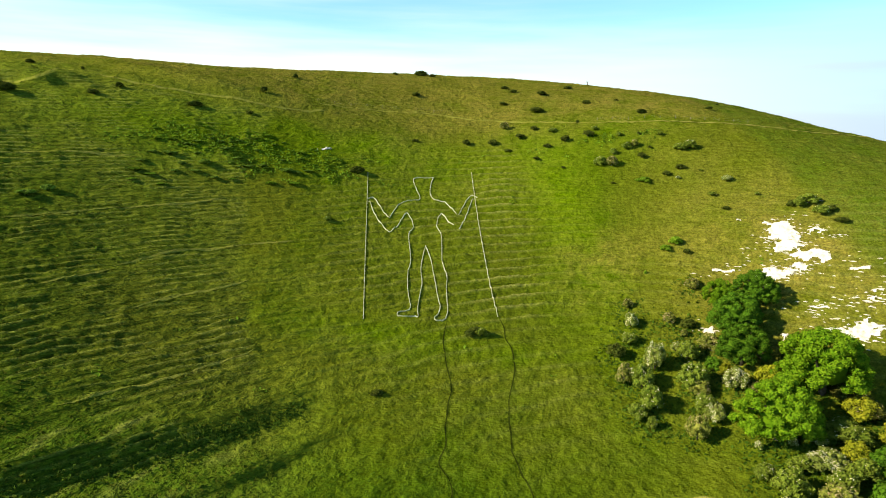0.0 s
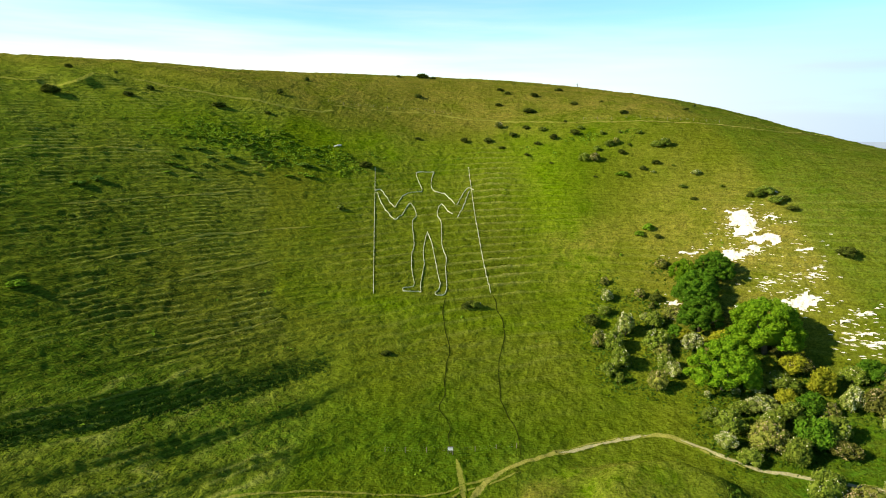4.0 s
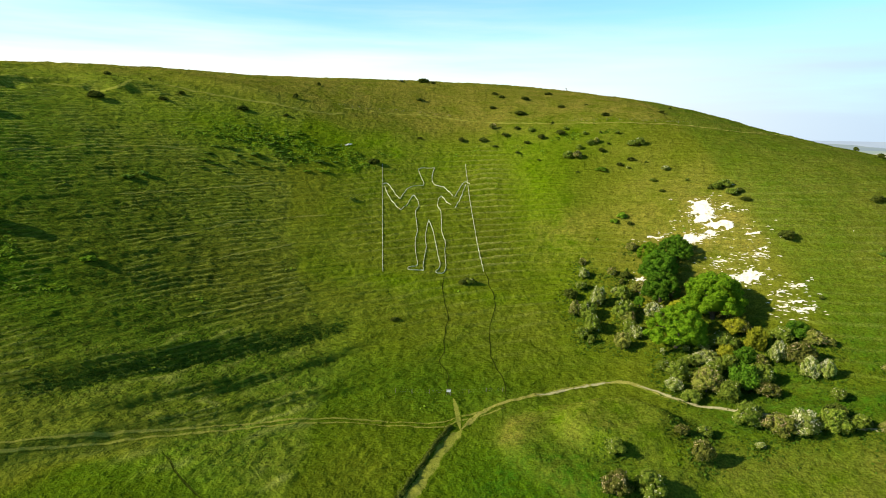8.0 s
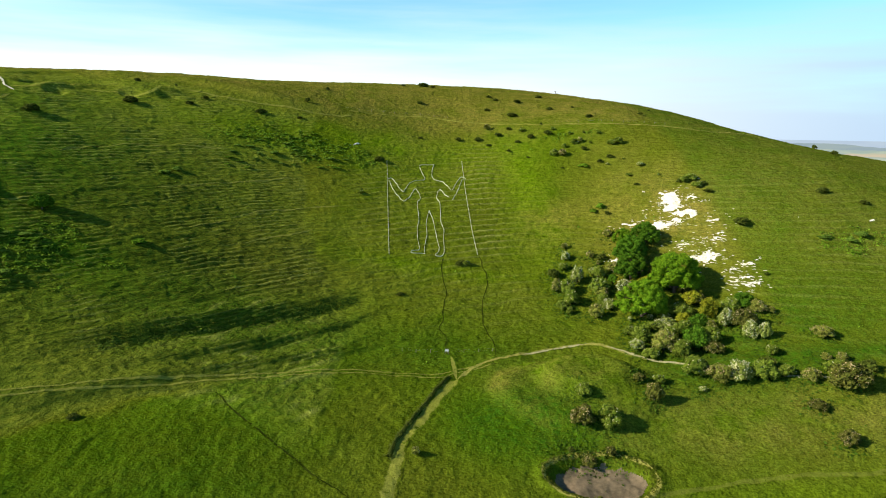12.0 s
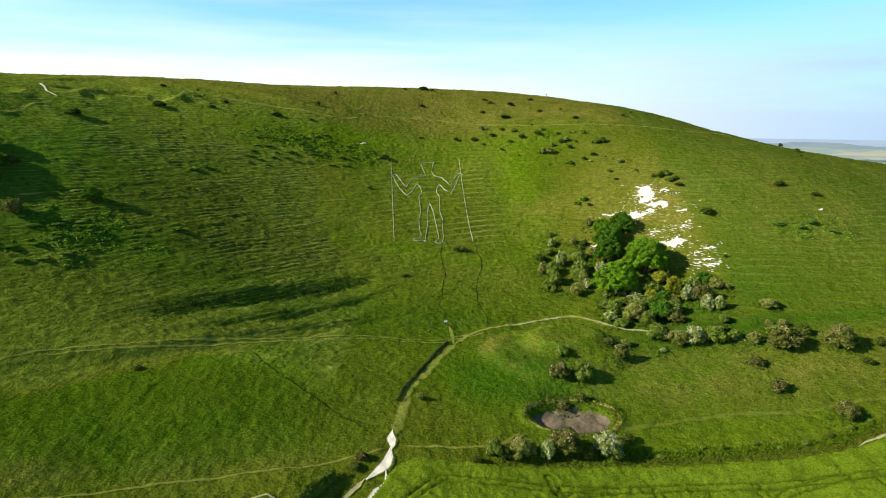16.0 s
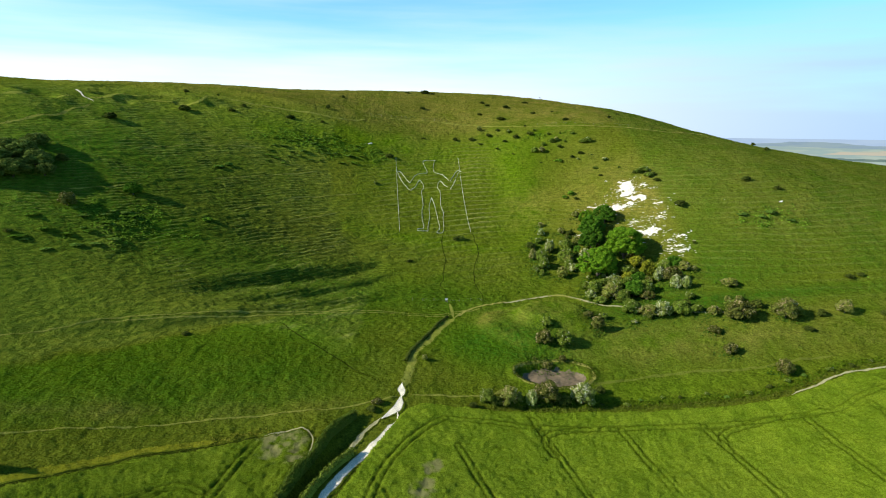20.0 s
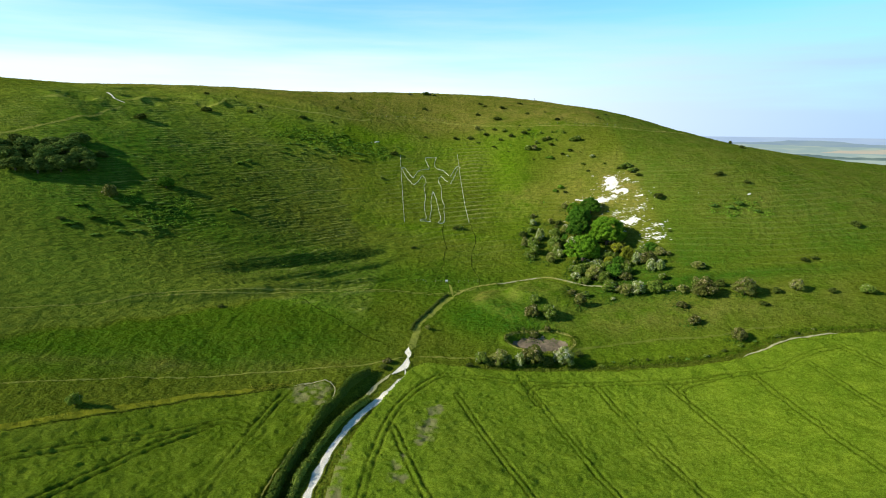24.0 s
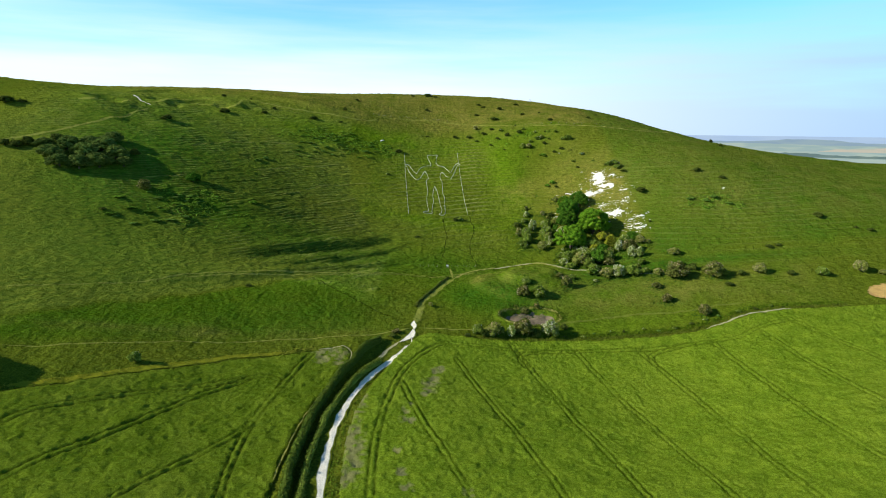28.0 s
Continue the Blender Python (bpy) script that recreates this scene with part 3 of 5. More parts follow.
def long_grass_shade(x, y, hay, below):
    """Long grass plus painted shade in shelf hollows and lines of the lower slope."""
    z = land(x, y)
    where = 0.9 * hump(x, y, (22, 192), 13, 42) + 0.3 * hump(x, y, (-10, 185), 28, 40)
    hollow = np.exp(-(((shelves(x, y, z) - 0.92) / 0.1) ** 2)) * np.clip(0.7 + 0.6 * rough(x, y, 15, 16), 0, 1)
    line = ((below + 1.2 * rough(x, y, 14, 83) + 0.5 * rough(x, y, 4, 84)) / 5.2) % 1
    slope_lines = hay * ease(below, -42, -30) * np.exp(-(((line - 0.5) / 0.15) ** 2)) * np.clip(0.55 + 0.8 * rough(x, y, 18, 85), 0, 1)
    return np.clip(where * hollow + 0.75 * slope_lines + 0.22 * hay, 0, 1)


def relief(x, y, z):
    """Terracettes that follow the slope, tussocks and dents."""
    grip = ease(y, 60, 110) * ease(-y, -330, -240)
    west = ease(-x, -10, 45)
    step = rough(x, y, 19) * 1.3 + rough(x, y, 6, 1) * 0.55
    tread = ((z + step * 0.42) / 1.0) % 1  # treads and risers
    tread = np.where(tread < 0.75, tread / 0.75, (1 - tread) / 0.25) - 0.5
    d = grip * (0.12 + 0.34 * west) * tread * np.clip(0.35 + 1.2 * rough(x, y, 7, 5), 0.0, 1.3)
    shelf = shelves(x, y, z)
    shelf = np.where(shelf < 0.72, shelf / 0.72, (1 - shelf) / 0.28) - 0.5
    d += shelf * np.clip(0.75 + 0.6 * rough(x, y, 15, 16), 0, 1.2) * (1.6 * hump(x, y, (22, 190), 13, 40) + 0.45 * hump(x, y, (-12, 185), 26, 36) + 0.25 * hump(x, y, (150, 130), 70, 40))
    along = 0.78 * x + 0.63 * y
    d += ungrazed(x, y) * (0.26 * rough(along * 0.35, z * 5.0, 5.0, 14) + 0.10 * rough(along * 0.5, z * 3.6, 2.4, 15))
    d += 0.35 * rough(x, y, 13, 2) + 0.18 * rough(x, y, 4, 3) + 0.17 * rough(x, y, 1.7, 4) + 0.13 * rough(x, y, 0.66, 9)
    d += scrubby(x, y) * (0.25 + 0.32 * rough(x, y, 2.8, 73) + 0.2 * rough(x, y, 1.3, 74))
    return d * ease(-np.hypot(x, y), -900, -450)


def ungrazed(x, y):
    """The rough tussocky slope west of the grazed ground round the figure."""
    edge = np.clip(-53 + 0.47 * np.maximum(165 - y, 0) - 0.2 * np.maximum(y - 165, 0), -60, -27) + 2 * rough(x, y, 9, 12)
    return ease(edge - x, 0, 4) * ease(y + 0.3 * x, 32, 52) * ease(-y, -262, -225) * ease(x, -260, -200)


def scrubby(x, y):
    """Where low brambles and nettles cover the slope."""
    p = hump(x, y, (-70, 211), 30, 9, 0.12) + 0.7 * hump(x, y, (-40, 217), 14, 6) + hump(x, y, (-127, 101), 15, 14) + 0.62 * hump(x, y, (58, 236), 20, 10) + 0.8 * hump(x, y, (147, 131), 16, 7)
    return ease(p + 0.35 * rough(x, y, 6, 71) + 0.2 * rough(x, y, 2.5, 72), 0.35, 0.6)


def surface(x, y):
    z = land(x, y)
    return z + relief(np.asarray(x, float), np.asarray(y, float), z)


def ground_z(x, y):
    return float(surface(np.array([x]), np.array([y]))[0])


def build(name, verts, faces, material, parent=None, label="", smooth=False, attrs=None):
    """A mesh object from arrays of vertices and faces."""
    me = bpy.data.meshes.new(name)
    verts = np.asarray(verts, np.float32)
    faces = np.asarray(faces, np.int32)
    n = faces.shape[1]
    me.vertices.add(len(verts))
    me.vertices.foreach_set("co", verts.ravel())
    me.loops.add(faces.size)
    me.loops.foreach_set("vertex_index", faces.ravel())
    me.polygons.add(len(faces))
    me.polygons.foreach_set("loop_start", np.arange(0, faces.size, n, dtype=np.int32))
    me.polygons.foreach_set("use_smooth", np.full(len(faces), smooth))
    me.materials.append(material)
    for key, v in (attrs or {}).items():
        me.attributes.new(key, "FLOAT", "POINT").data.foreach_set("value", np.asarray(v, np.float32))
    me.update(calc_edges=True)
    ob = new(name, me)
    ob.parent = parent
    return tagged(ob, label)


def part(name, bm, material, parent=None, label=""):
    me = bpy.data.meshes.new(name)
    bm.to_mesh(me)
    bm.free()
    me.materials.append(material)
    ob = new(name, me)
    ob.parent = parent
    return tagged(ob, label)


def stations(pieces):
    out = []
    for a, b, step in pieces:
        out += list(np.arange(a, b, step))
    return np.array(out + [pieces[-1][1]])


def sheet(xs, ys):
    """Points and quads of a grid."""
    gx, gy = np.meshgrid(xs, ys)
    n, k = len(xs), np.arange(len(xs) * len(ys)).reshape(len(ys), len(xs))
    q = np.stack([k[:-1, :-1], k[:-1, 1:], k[1:, 1:], k[1:, :-1]], -1).reshape(-1, 4)
    return gx.ravel(), gy.ravel(), q


def inside(x, y, ring):
    odd = np.zeros(len(x), bool)
    for (ax, ay), (bx, by) in zip(ring, ring[1:] + ring[:1]):
        cut = (ay > y) != (by > y)
        odd ^= cut & (x < ax + (y - ay) * (bx - ax) / (by - ay + 1e-12))
    return odd


def curve(pts, step):
    """A smooth line through the points, at even steps."""
    p = np.array(pts, float)
    p = np.vstack([2 * p[0] - p[1], p, 2 * p[-1] - p[-2]])
    out = []
    for a, b, c, d in zip(p, p[1:], p[2:], p[3:]):
        n = max(2, int(np.hypot(*(c - b)) / step))
        t = np.linspace(0, 1, n, endpoint=False)[:, None]
        out.append(0.5 * (2 * b + (c - a) * t + (2 * a - 5 * b + 4 * c - d) * t**2 + (3 * b - a - 3 * c + d) * t**3))
    return np.vstack(out + [p[-2:-1]])


def sides(line):
    d = np.gradient(line, axis=0)
    d /= np.hypot(d[:, 0], d[:, 1])[:, None] + 1e-9
    return np.stack([-d[:, 1], d[:, 0]], 1)


BARE_SPOTS = [(-24.6, -29, 2.2), (-25.6, -53, 3.2), (-22.6, -63, 2.6), (-0.5, -6, 1.8), (-11.4, -34.5, 1.8), (-9, -39.5, 1.6), (-2.9, -12.6, 2.6), (-4.3, -19.7, 3), (-5.6, -23.6, 2), (-10.1, -31.4, 1.6), (-11.8, -39.7, 1.6), (-25.5, -38.5, 2), (-25.6, -47.5, 3), (-25.1, -57.1, 3.4), (-24.5, -65.8, 3.2), (-22, -54.1, 2), (-12, -55.6, 1.6), (-10.6, -65.6, 1.8), (-8.8, -72.4, 2.2), (6.3, -71.8, 1.8), (-2.6, -7.9, 2), (-40.5, -2.5, 5.5), (-36, -0.7, 4.5), (-35.5, -7, 3.5), (-25.7, -40, 3.2), (-25.1, -48.9, 4), (-24.5, -59.6, 4.4), (-23.9, -68.1, 4.2), (-24.7, -31.9, 2.5), (-4, -16.7, 3.4)]


def meadow(x, y):
    """How lush, dry and rank the turf is from place to place, with some sun and shade painted in."""
    n = 0.35 * rough(x, y, 30, 6) + 0.25 * rough(x, y, 9, 7)
    strip = hump(x, y, (45, 205), 13, 42, 0.05) + 0.6 * hump(x, y, (40, 170), 12, 25)
    grazed = ease(-np.abs(x + 4) - 0.04 * np.abs(y - 190), -46, -38) * ease(y, 135, 150) * ease(-y, -245, -232)
    foot = hump(x, y, (-10, 150), 38, 5) + hump(x, y, (5, 108), 60, 20) + 0.8 * hump(x, y, (20, 70), 55, 25)
    below = (0.66 * (x + 91) - 0.75 * (y - 36)) + 2.0 * rough(x, y, 8, 81)  # metres below the old boundary across the lower meadow
    meadow_west = ease(below, -2, 4) * ease(-x, 10, 50) * ease(y - 0.42 * x, 24, 40)
    hay = ease(-below, 0, 5) * ease(-y, -150, -110) * ease(-x, 15, 45)
    scrub = 0.9 * hump(x, y, (-75, 215), 50, 16, 0.1) + 0.7 * hump(x, y, (60, 240), 40, 22) + 0.5 * hump(x, y, (-20, 238), 60, 10) + hump(x, y, (-112, 104), 20, 13)
    # sunlight on the mound's western rims, painted as yellower, brighter turf
    inner, outer = np.hypot((x - MOUND[0] - 3) / 13, (y - MOUND[1] + 4) / 10), np.hypot((x - MOUND[0] + 1) / 22, (y - MOUND[1] + 9) / 17)
    mound_sunlit = (np.exp(-(((inner - 0.92) / 0.2) ** 2)) + 0.9 * np.exp(-(((outer - 1.0) / 0.12) ** 2))) * ease(MOUND[0] - x, -8, 8)
    lush = np.clip(strip + 0.2 * grazed + 0.8 * foot + meadow_west + scrub + n * 0.5 + 0.25 * ease(x, 110, 150) * ease(-y, -120, -85), 0, 1)
    dry = 0.8 * hump(x, y, (-95, -2), 55, 4, 0.28) + 1.2 * hump(x, y, (90, 160), 21, 27) + 0.8 * hump(x, y, BROWNED, 14, 16) + 0.8 * hump(x, y, (82, 60), 38, 12) + 0.8 * ease(y, 225, 270) + 0.22 * ease(x, 58, 74) * ease(y, 140, 162) * ease(-x, -150, -110) + 1.0 * hump(x, y, (MOUND[0] - 5, MOUND[1] - 6), 19, 13)
    dry = np.clip(dry + 0.15 * hay + 0.8 * ease(x, 100, 150) * ease(y, 95, 130) + 1.2 * mound_sunlit + 0.15 * grazed + 0.45 * hump(x, y, (110, 60), 60, 18) + 0.5 * n, 0, 1)
    # western and bank terms paint slopes turned from the sun a deeper green
    rank = np.clip(0.6 * hump(x, y, (0, 98), 30, 14) + 0.45 * meadow_west + 0.5 * hump(x, y, (88, 55), 45, 25) + 1.3 * hump(x, y, (20, 62), 22, 16) + 0.9 * hump(x, y, (85, 95), 25, 22) + 0.6 * ease(x, 104, 112) * ease(y, 88, 100) + 0.8 * hump(x, y, (-155, 120), 42, 65) + 0.5 * hump(x, y, (-112, 104), 20, 13) + 0.15 * ease(-x, 58, 105) * ungrazed(x, y) + 0.8 * hump(x, y, (-58, 98), 28, 20) + 0.8 * hump(x, y, (130, 84), 60, 5) + 0.4 * n, 0, 1)
    vivid = np.clip(0.8 * hump(x, y, (40.5, 196), 9, 46, 0.12) + 0.5 * hump(x, y, (-75, 215), 50, 16, 0.1) + 0.35 * hump(x, y, (-10, 150), 38, 5) + 0.4 * hump(x, y, (60, 240), 40, 18) + 0.9 * mound_sunlit + 0.3 * hump(x, y, (MOUND[0] - 6, MOUND[1] - 4), 18, 13) + 0.8 * hump(x, y, (16, 62), 22, 20) + 0.5 * hump(x, y, (82, 60), 40, 12) + 0.65 * hump(x, y, (-28, 237), 42, 11, 0.15) + 0.22 * grazed + 0.28 * meadow_west * ease(-below, -40, -5) + 0.5 * hump(x, y, (80, 36), 60, 7, 0.08) + 0.4 * n, 0, 1)
    west = np.clip(hump(x, y, (-95, 120), 75, 75, 0.3) + 0.45 * hump(x, y, (15, 185), 45, 40) + 0.15, 0, 1)
    return {"vivid": vivid, "lush": lush, "dry": dry, "rank": rank, "steep": west * ease(y, 35, 75) * ease(-y, -300, -220), "coarse": np.clip(ungrazed(x, y) + hay, 0, 1) * (1 - np.clip(1.2 * hump(x, y, (-112, 104), 20, 13) + hump(x, y, (-75, 215), 48, 15, 0.1), 0, 1)), "tread": worn_edges(x, y), "long": long_grass_shade(x, y, hay, below)}


# ---- ground ----
xs = stations([(-4600, -1000, 300), (-1000, -360, 40), (-360, -250, 2.4), (-250, -130, 0.8), (-130, 48, 0.45), (48, 270, 0.8), (270, 380, 2.4), (380, 1000, 40), (1000, 4600, 300)])
ys = stations([(-4600, -1000, 300), (-1000, -320, 40), (-320, -90, 3), (-90, 60, 0.8), (60, 245, 0.45), (245, 330, 0.8), (330, 540, 2.5), (540, 1000, 40), (1000, 4600, 300)])
gx, gy, quads = sheet(xs, ys)
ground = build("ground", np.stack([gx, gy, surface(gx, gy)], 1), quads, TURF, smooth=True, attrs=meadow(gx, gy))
tagged(ground, "steep green chalk downland slope with rough grass and terracettes", "hillside", kind="structure")


# ---- paths: worn ribbons that lie on the turf ----
def ribbon(name, pts, wide, material, label, category="path", lift=0.07, step=0.8, wander=0.3, sag=0.0, seed=1, taper=0.0):
    line = curve(pts, step)
    n = len(line)
    side = sides(line)
    line = line + side * (wander * rough(line[:, 0], line[:, 1], 4.0, seed))[:, None]
    breadth = wide * (1 + 0.35 * rough(line[:, 0], line[:, 1], 3.0, seed + 3))
    last = np.minimum(np.arange(n), np.arange(n)[::-1]) * step
    breadth = breadth * (0.15 + 0.85 * ease(last, -0.3, 4.0)) * (1 - taper * np.abs(np.linspace(-1, 1, n)) ** 2)
    across = np.array([-1.0, -0.6, -0.3, 0.0, 0.3, 0.6, 1.0])
    mid = np.array([0.0, 0.55, 1.0, 1.0, 1.0, 0.55, 0.0])
    p = line[:, None] + side[:, None] * (across[None, :, None] * breadth[:, None, None] * 0.75)
    x, y = p[..., 0].ravel(), p[..., 1].ravel()
    mid = np.tile(mid, n)
    z = surface(x, y) + lift - sag * mid
    k = np.arange(n * 7).reshape(n, 7)
    q = np.stack([k[:-1, :-1], k[1:, :-1], k[1:, 1:], k[:-1, 1:]], -1).reshape(-1, 4)
    ob = build(name, np.stack([x, y, z], 1), q, material, smooth=True, attrs={"middle": mid, **meadow(x, y)})
    return tagged(ob, label, category, kind="structure")


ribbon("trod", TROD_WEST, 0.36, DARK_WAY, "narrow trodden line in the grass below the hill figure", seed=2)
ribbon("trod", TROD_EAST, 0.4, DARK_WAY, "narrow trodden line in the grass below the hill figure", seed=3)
ribbon("footpath", HILL_PATH, 1.2, GRASS_WAY, "short trodden grass path up to the notice board", seed=4)
ribbon("footpath", CHALK_PATH, 1.35, PALE_GRASS, "trodden path curving round the foot of the hill", seed=5)
ribbon("footpath", CHALK_PATH[3:6], 0.9, PALE_WAY, "worn chalk stretch of the hill path", lift=0.12, seed=25)
ribbon("footpath", CHALK_PATH[6:], 0.95, PALE_WAY, "pale worn stretch of the hill path", lift=0.12, seed=26)
ribbon("footpath", DOWN_PATH, 2.3, FRESH_WAY, "trodden grass path leading down to the lane", seed=6)
DITCH = [(a - 0.9, b + 0.9) for a, b in DITCH]
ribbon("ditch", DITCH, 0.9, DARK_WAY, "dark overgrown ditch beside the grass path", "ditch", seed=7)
ribbon("track", TRACK, 2.05, CHALK_WAY, "white chalk farm track along the crop field", "track", lift=0.12, wander=0.2, seed=8)
ribbon("track", JUNCTION, 2.4, CHALK_WAY, "trampled white chalk where the paths meet", "track", lift=0.16, step=0.4, seed=9, taper=0.8)
ribbon("track", APPROACH, 2.3, CHALK_WAY, "white chalk track below the meeting of the paths", "track", lift=0.14, seed=10)
ribbon("track", SIDE_TRACK, 1.3, PALE_WAY, "worn side track in the sunken lane", "track", lift=0.14, seed=27)
ribbon("footpath", SIDE_LINK, 0.9, CHALK_WAY, "narrow chalk link between the tracks", lift=0.18, seed=11)
ribbon("footpath", WEST_PATH, 0.55, GRASS_WAY, "pale narrow path along the field's edge", wander=0.12, seed=12)
ribbon("footpath", EAST_PATH, 0.8, GRASS_WAY, "pale narrow path beside the scrub", seed=13)
ribbon("footpath", FAR_PATH, 1.2, FAINT_WAY, "faint grass path along the foot of the hill", seed=14)
ribbon("footpath", HILL_TRACK, 0.5, GRASS_WAY, "faint double grass track crossing the slope", wander=0.12, seed=15)
ribbon("footpath", [(a + 0.3, b - 1.5) for a, b in HILL_TRACK[3:]], 0.5, GRASS_WAY, "faint double grass track crossing the slope", wander=0.12, seed=16)
ribbon("ditch", DRAIN, 0.5, DARK_WAY, "dark straight drain line in the meadow", "ditch", sag=0.04, wander=0.35, seed=17)
ribbon("footpath", TOP_PATH, 1.7, GRASS_WAY, "grassy path slanting up to the ridge", seed=18)
for i, trod in enumerate(SHEEP_TRODS):
    ribbon("sheep_trod", trod, 0.55, GRASS_WAY, "thin pale sheep trod along the slope", seed=50 + i)
for i, rim in enumerate(QUARRY_RIMS):
    ribbon("footpath", rim, 1.6, FRESH_WAY, "pale grassy rim of the old quarry", "quarry rim", seed=60 + i)
ribbon("track", TOP_CHALK, 1.1, CHALK_WAY, "short bare chalk track in the old quarry", "track", seed=19)
ribbon("footpath", RIDGE_PATH[3:], 0.9, PALE_GRASS, "pale trodden path along the upper slope", lift=0.12, seed=42)
ribbon("footpath", UPPER_EDGE, 0.9, GRASS_WAY, "pale grassy old field edge below the ridge", "field edge", lift=0.1, seed=44)
ribbon("footpath", RIDGE_PATH, 1.0, GRASS_WAY, "faint path along the upper slope", seed=20)


# ---- crops ----
def crop(name, ring, trams, material, pieces_x, pieces_y, tall, label):
    x, y, q = sheet(stations(pieces_x), stations(pieces_y))
    centre = x[q].mean(1), y[q].mean(1)
    keep = inside(*centre, ring)
    edge = gap(x, y, ring + ring[:1])
    rut = np.zeros(len(x))
    for t in trams:
        d = np.abs(gap(x, y, [tuple(v) for v in curve(t, 3.0)]) - 0.95)
        rut = np.maximum(rut, 1 - ease(d, 0.13, 0.46))
    bare = np.zeros(len(x))
    for a, b, r in BARE_SPOTS:
        bare = np.maximum(bare, np.exp(-((np.hypot(x - a, (y - b) * 0.7) / r) ** 2)))
    bare *= 0.7 + 0.5 * rough(x, y, 1.3, 21)
    rut *= np.clip(0.9 + 0.45 * rough(x, y, 14, 22), 0, 1)
    z = tall * (1 - 0.75 * rut) * (1 - 0.7 * np.clip(bare, 0, 1)) * ease(edge, -0.2, 0.8) + 0.14 * rough(x, y, 0.9, 23) + 0.05 * rough(x, y, 2.6, 24) + np.random.RandomState(3).uniform(-0.07, 0.07, len(x))
    used, index = np.unique(q[keep], return_inverse=True)
    v = np.stack([x, y, surface(x, y) + 0.15 + np.maximum(z, 0)], 1)[used]
    ob = build(name, v, index.reshape(-1, 4), material, smooth=True, attrs={"rut": rut[used] * 0.65, "bare": np.clip(bare, 0, 1)[used]})
    return tagged(ob, label, "crop field", kind="stuff")


east_ring = EAST_FIELD + [(330, 20), (330, -240), (-8, -240), (-16, -140)] + EAST_FIELD_SIDE[::-1]
crop("crop", east_ring, TRAMLINES, CROP_EAST, [(-40, 185, 0.42), (185, 330, 3)], [(-240, -92, 3), (-92, 50, 0.42)], 0.5, "even green crop crossed by curving tractor wheel lines")
west_ring = WEST_FIELD + [(-32, -140), (-24, -240), (-330, -240), (-330, WEST_FIELD[0][1] - 60)]
crop("crop", west_ring, WEST_TRAMLINES, CROP_WEST, [(-330, -165, 3), (-165, -28, 0.42)], [(-240, -92, 3), (-92, 20, 0.42)], 0.5, "dull green crop with double tractor wheel lines")

# ---- the hill figure and its staves: white blocks let into the turf ----
STAVE_WEST = [(-25.9, 218.6), (-23.4, 192), (-21.1, 168.1), (-19.8, 154.9)]
STAVE_EAST = [(10, 226.3), (11.4, 201.4), (13.4, 177.4), (15.1, 162.5)]
FIGURE = []
FIGURE += [[(-3.4, 222.9), (-9.3, 221.8), (-10.3, 220.2), (-9.3, 216.2), (-7.9, 211.8), (-8, 209.6), (-11.5, 208.2), (-13.8, 206.3), (-15.3, 203.3), (-16.4, 199.5), (-17, 198.4), (-18.6, 200.2), (-20.6, 203.6), (-22.1, 206), (-23.1, 206.3), (-24.4, 205.5)]]
FIGURE += [[(-24.3, 204.3), (-23.5, 204), (-21.9, 199.4), (-20, 195.8), (-18, 193.4), (-16.3, 191.8), (-14.7, 193.9), (-13.2, 197.6), (-12.2, 200.7), (-11.3, 201.5), (-10.1, 199.5), (-9.3, 196.9), (-9.2, 195.1), (-10.3, 192.9), (-10, 188), (-9.1, 180.2), (-9.6, 175.8), (-9.5, 171.2), (-9, 166.8), (-8.2, 162.2), (-9.3, 160.2), (-11.3, 158.9), (-11.3, 157.5)]]
FIGURE += [[(-11.3, 157.5), (-9.6, 157.6), (-6.7, 158.7), (-6, 158.7), (-6.3, 162), (-5.9, 167.5), (-5.5, 172.1), (-6, 177.1), (-5.7, 182.7), (-5, 187.6)]]
FIGURE += [[(-5, 187.6), (-3.4, 182.5), (-2.6, 177.3), (-1.8, 172.9), (-1, 167.4), (-0.3, 163.6), (-0.9, 161), (-1.7, 159.3), (-1.6, 158.3), (-0.4, 158.4), (1.1, 159.3), (1.7, 162.5), (1.5, 166.8), (1.3, 171.2), (1.5, 175.3), (0.5, 179.1), (-0, 182.1), (-0.1, 187.5), (-0.3, 192.6), (-0.9, 195.1), (-1.8, 197.1), (-1.7, 199.8), (-1, 202.7), (-0.3, 203.9), (0.9, 201.8), (2.5, 199), (3.7, 198.3)]]
FIGURE += [[(-3.4, 222.9), (-4.2, 219.4), (-4.4, 214.6), (-3.8, 211.6), (-2.6, 210.3), (0.2, 210.1), (1.2, 209.3), (3, 206.6), (4.5, 204.1)]]
FIGURE += [[(5.1, 203.6), (6.6, 207.6), (8, 211.1), (9, 213.2), (10.3, 213.4), (11.6, 212.5)]]
FIGURE += [[(5.3, 196.9), (7, 201.3), (8.2, 205.4), (9.3, 209.7), (10.1, 211.7)]]


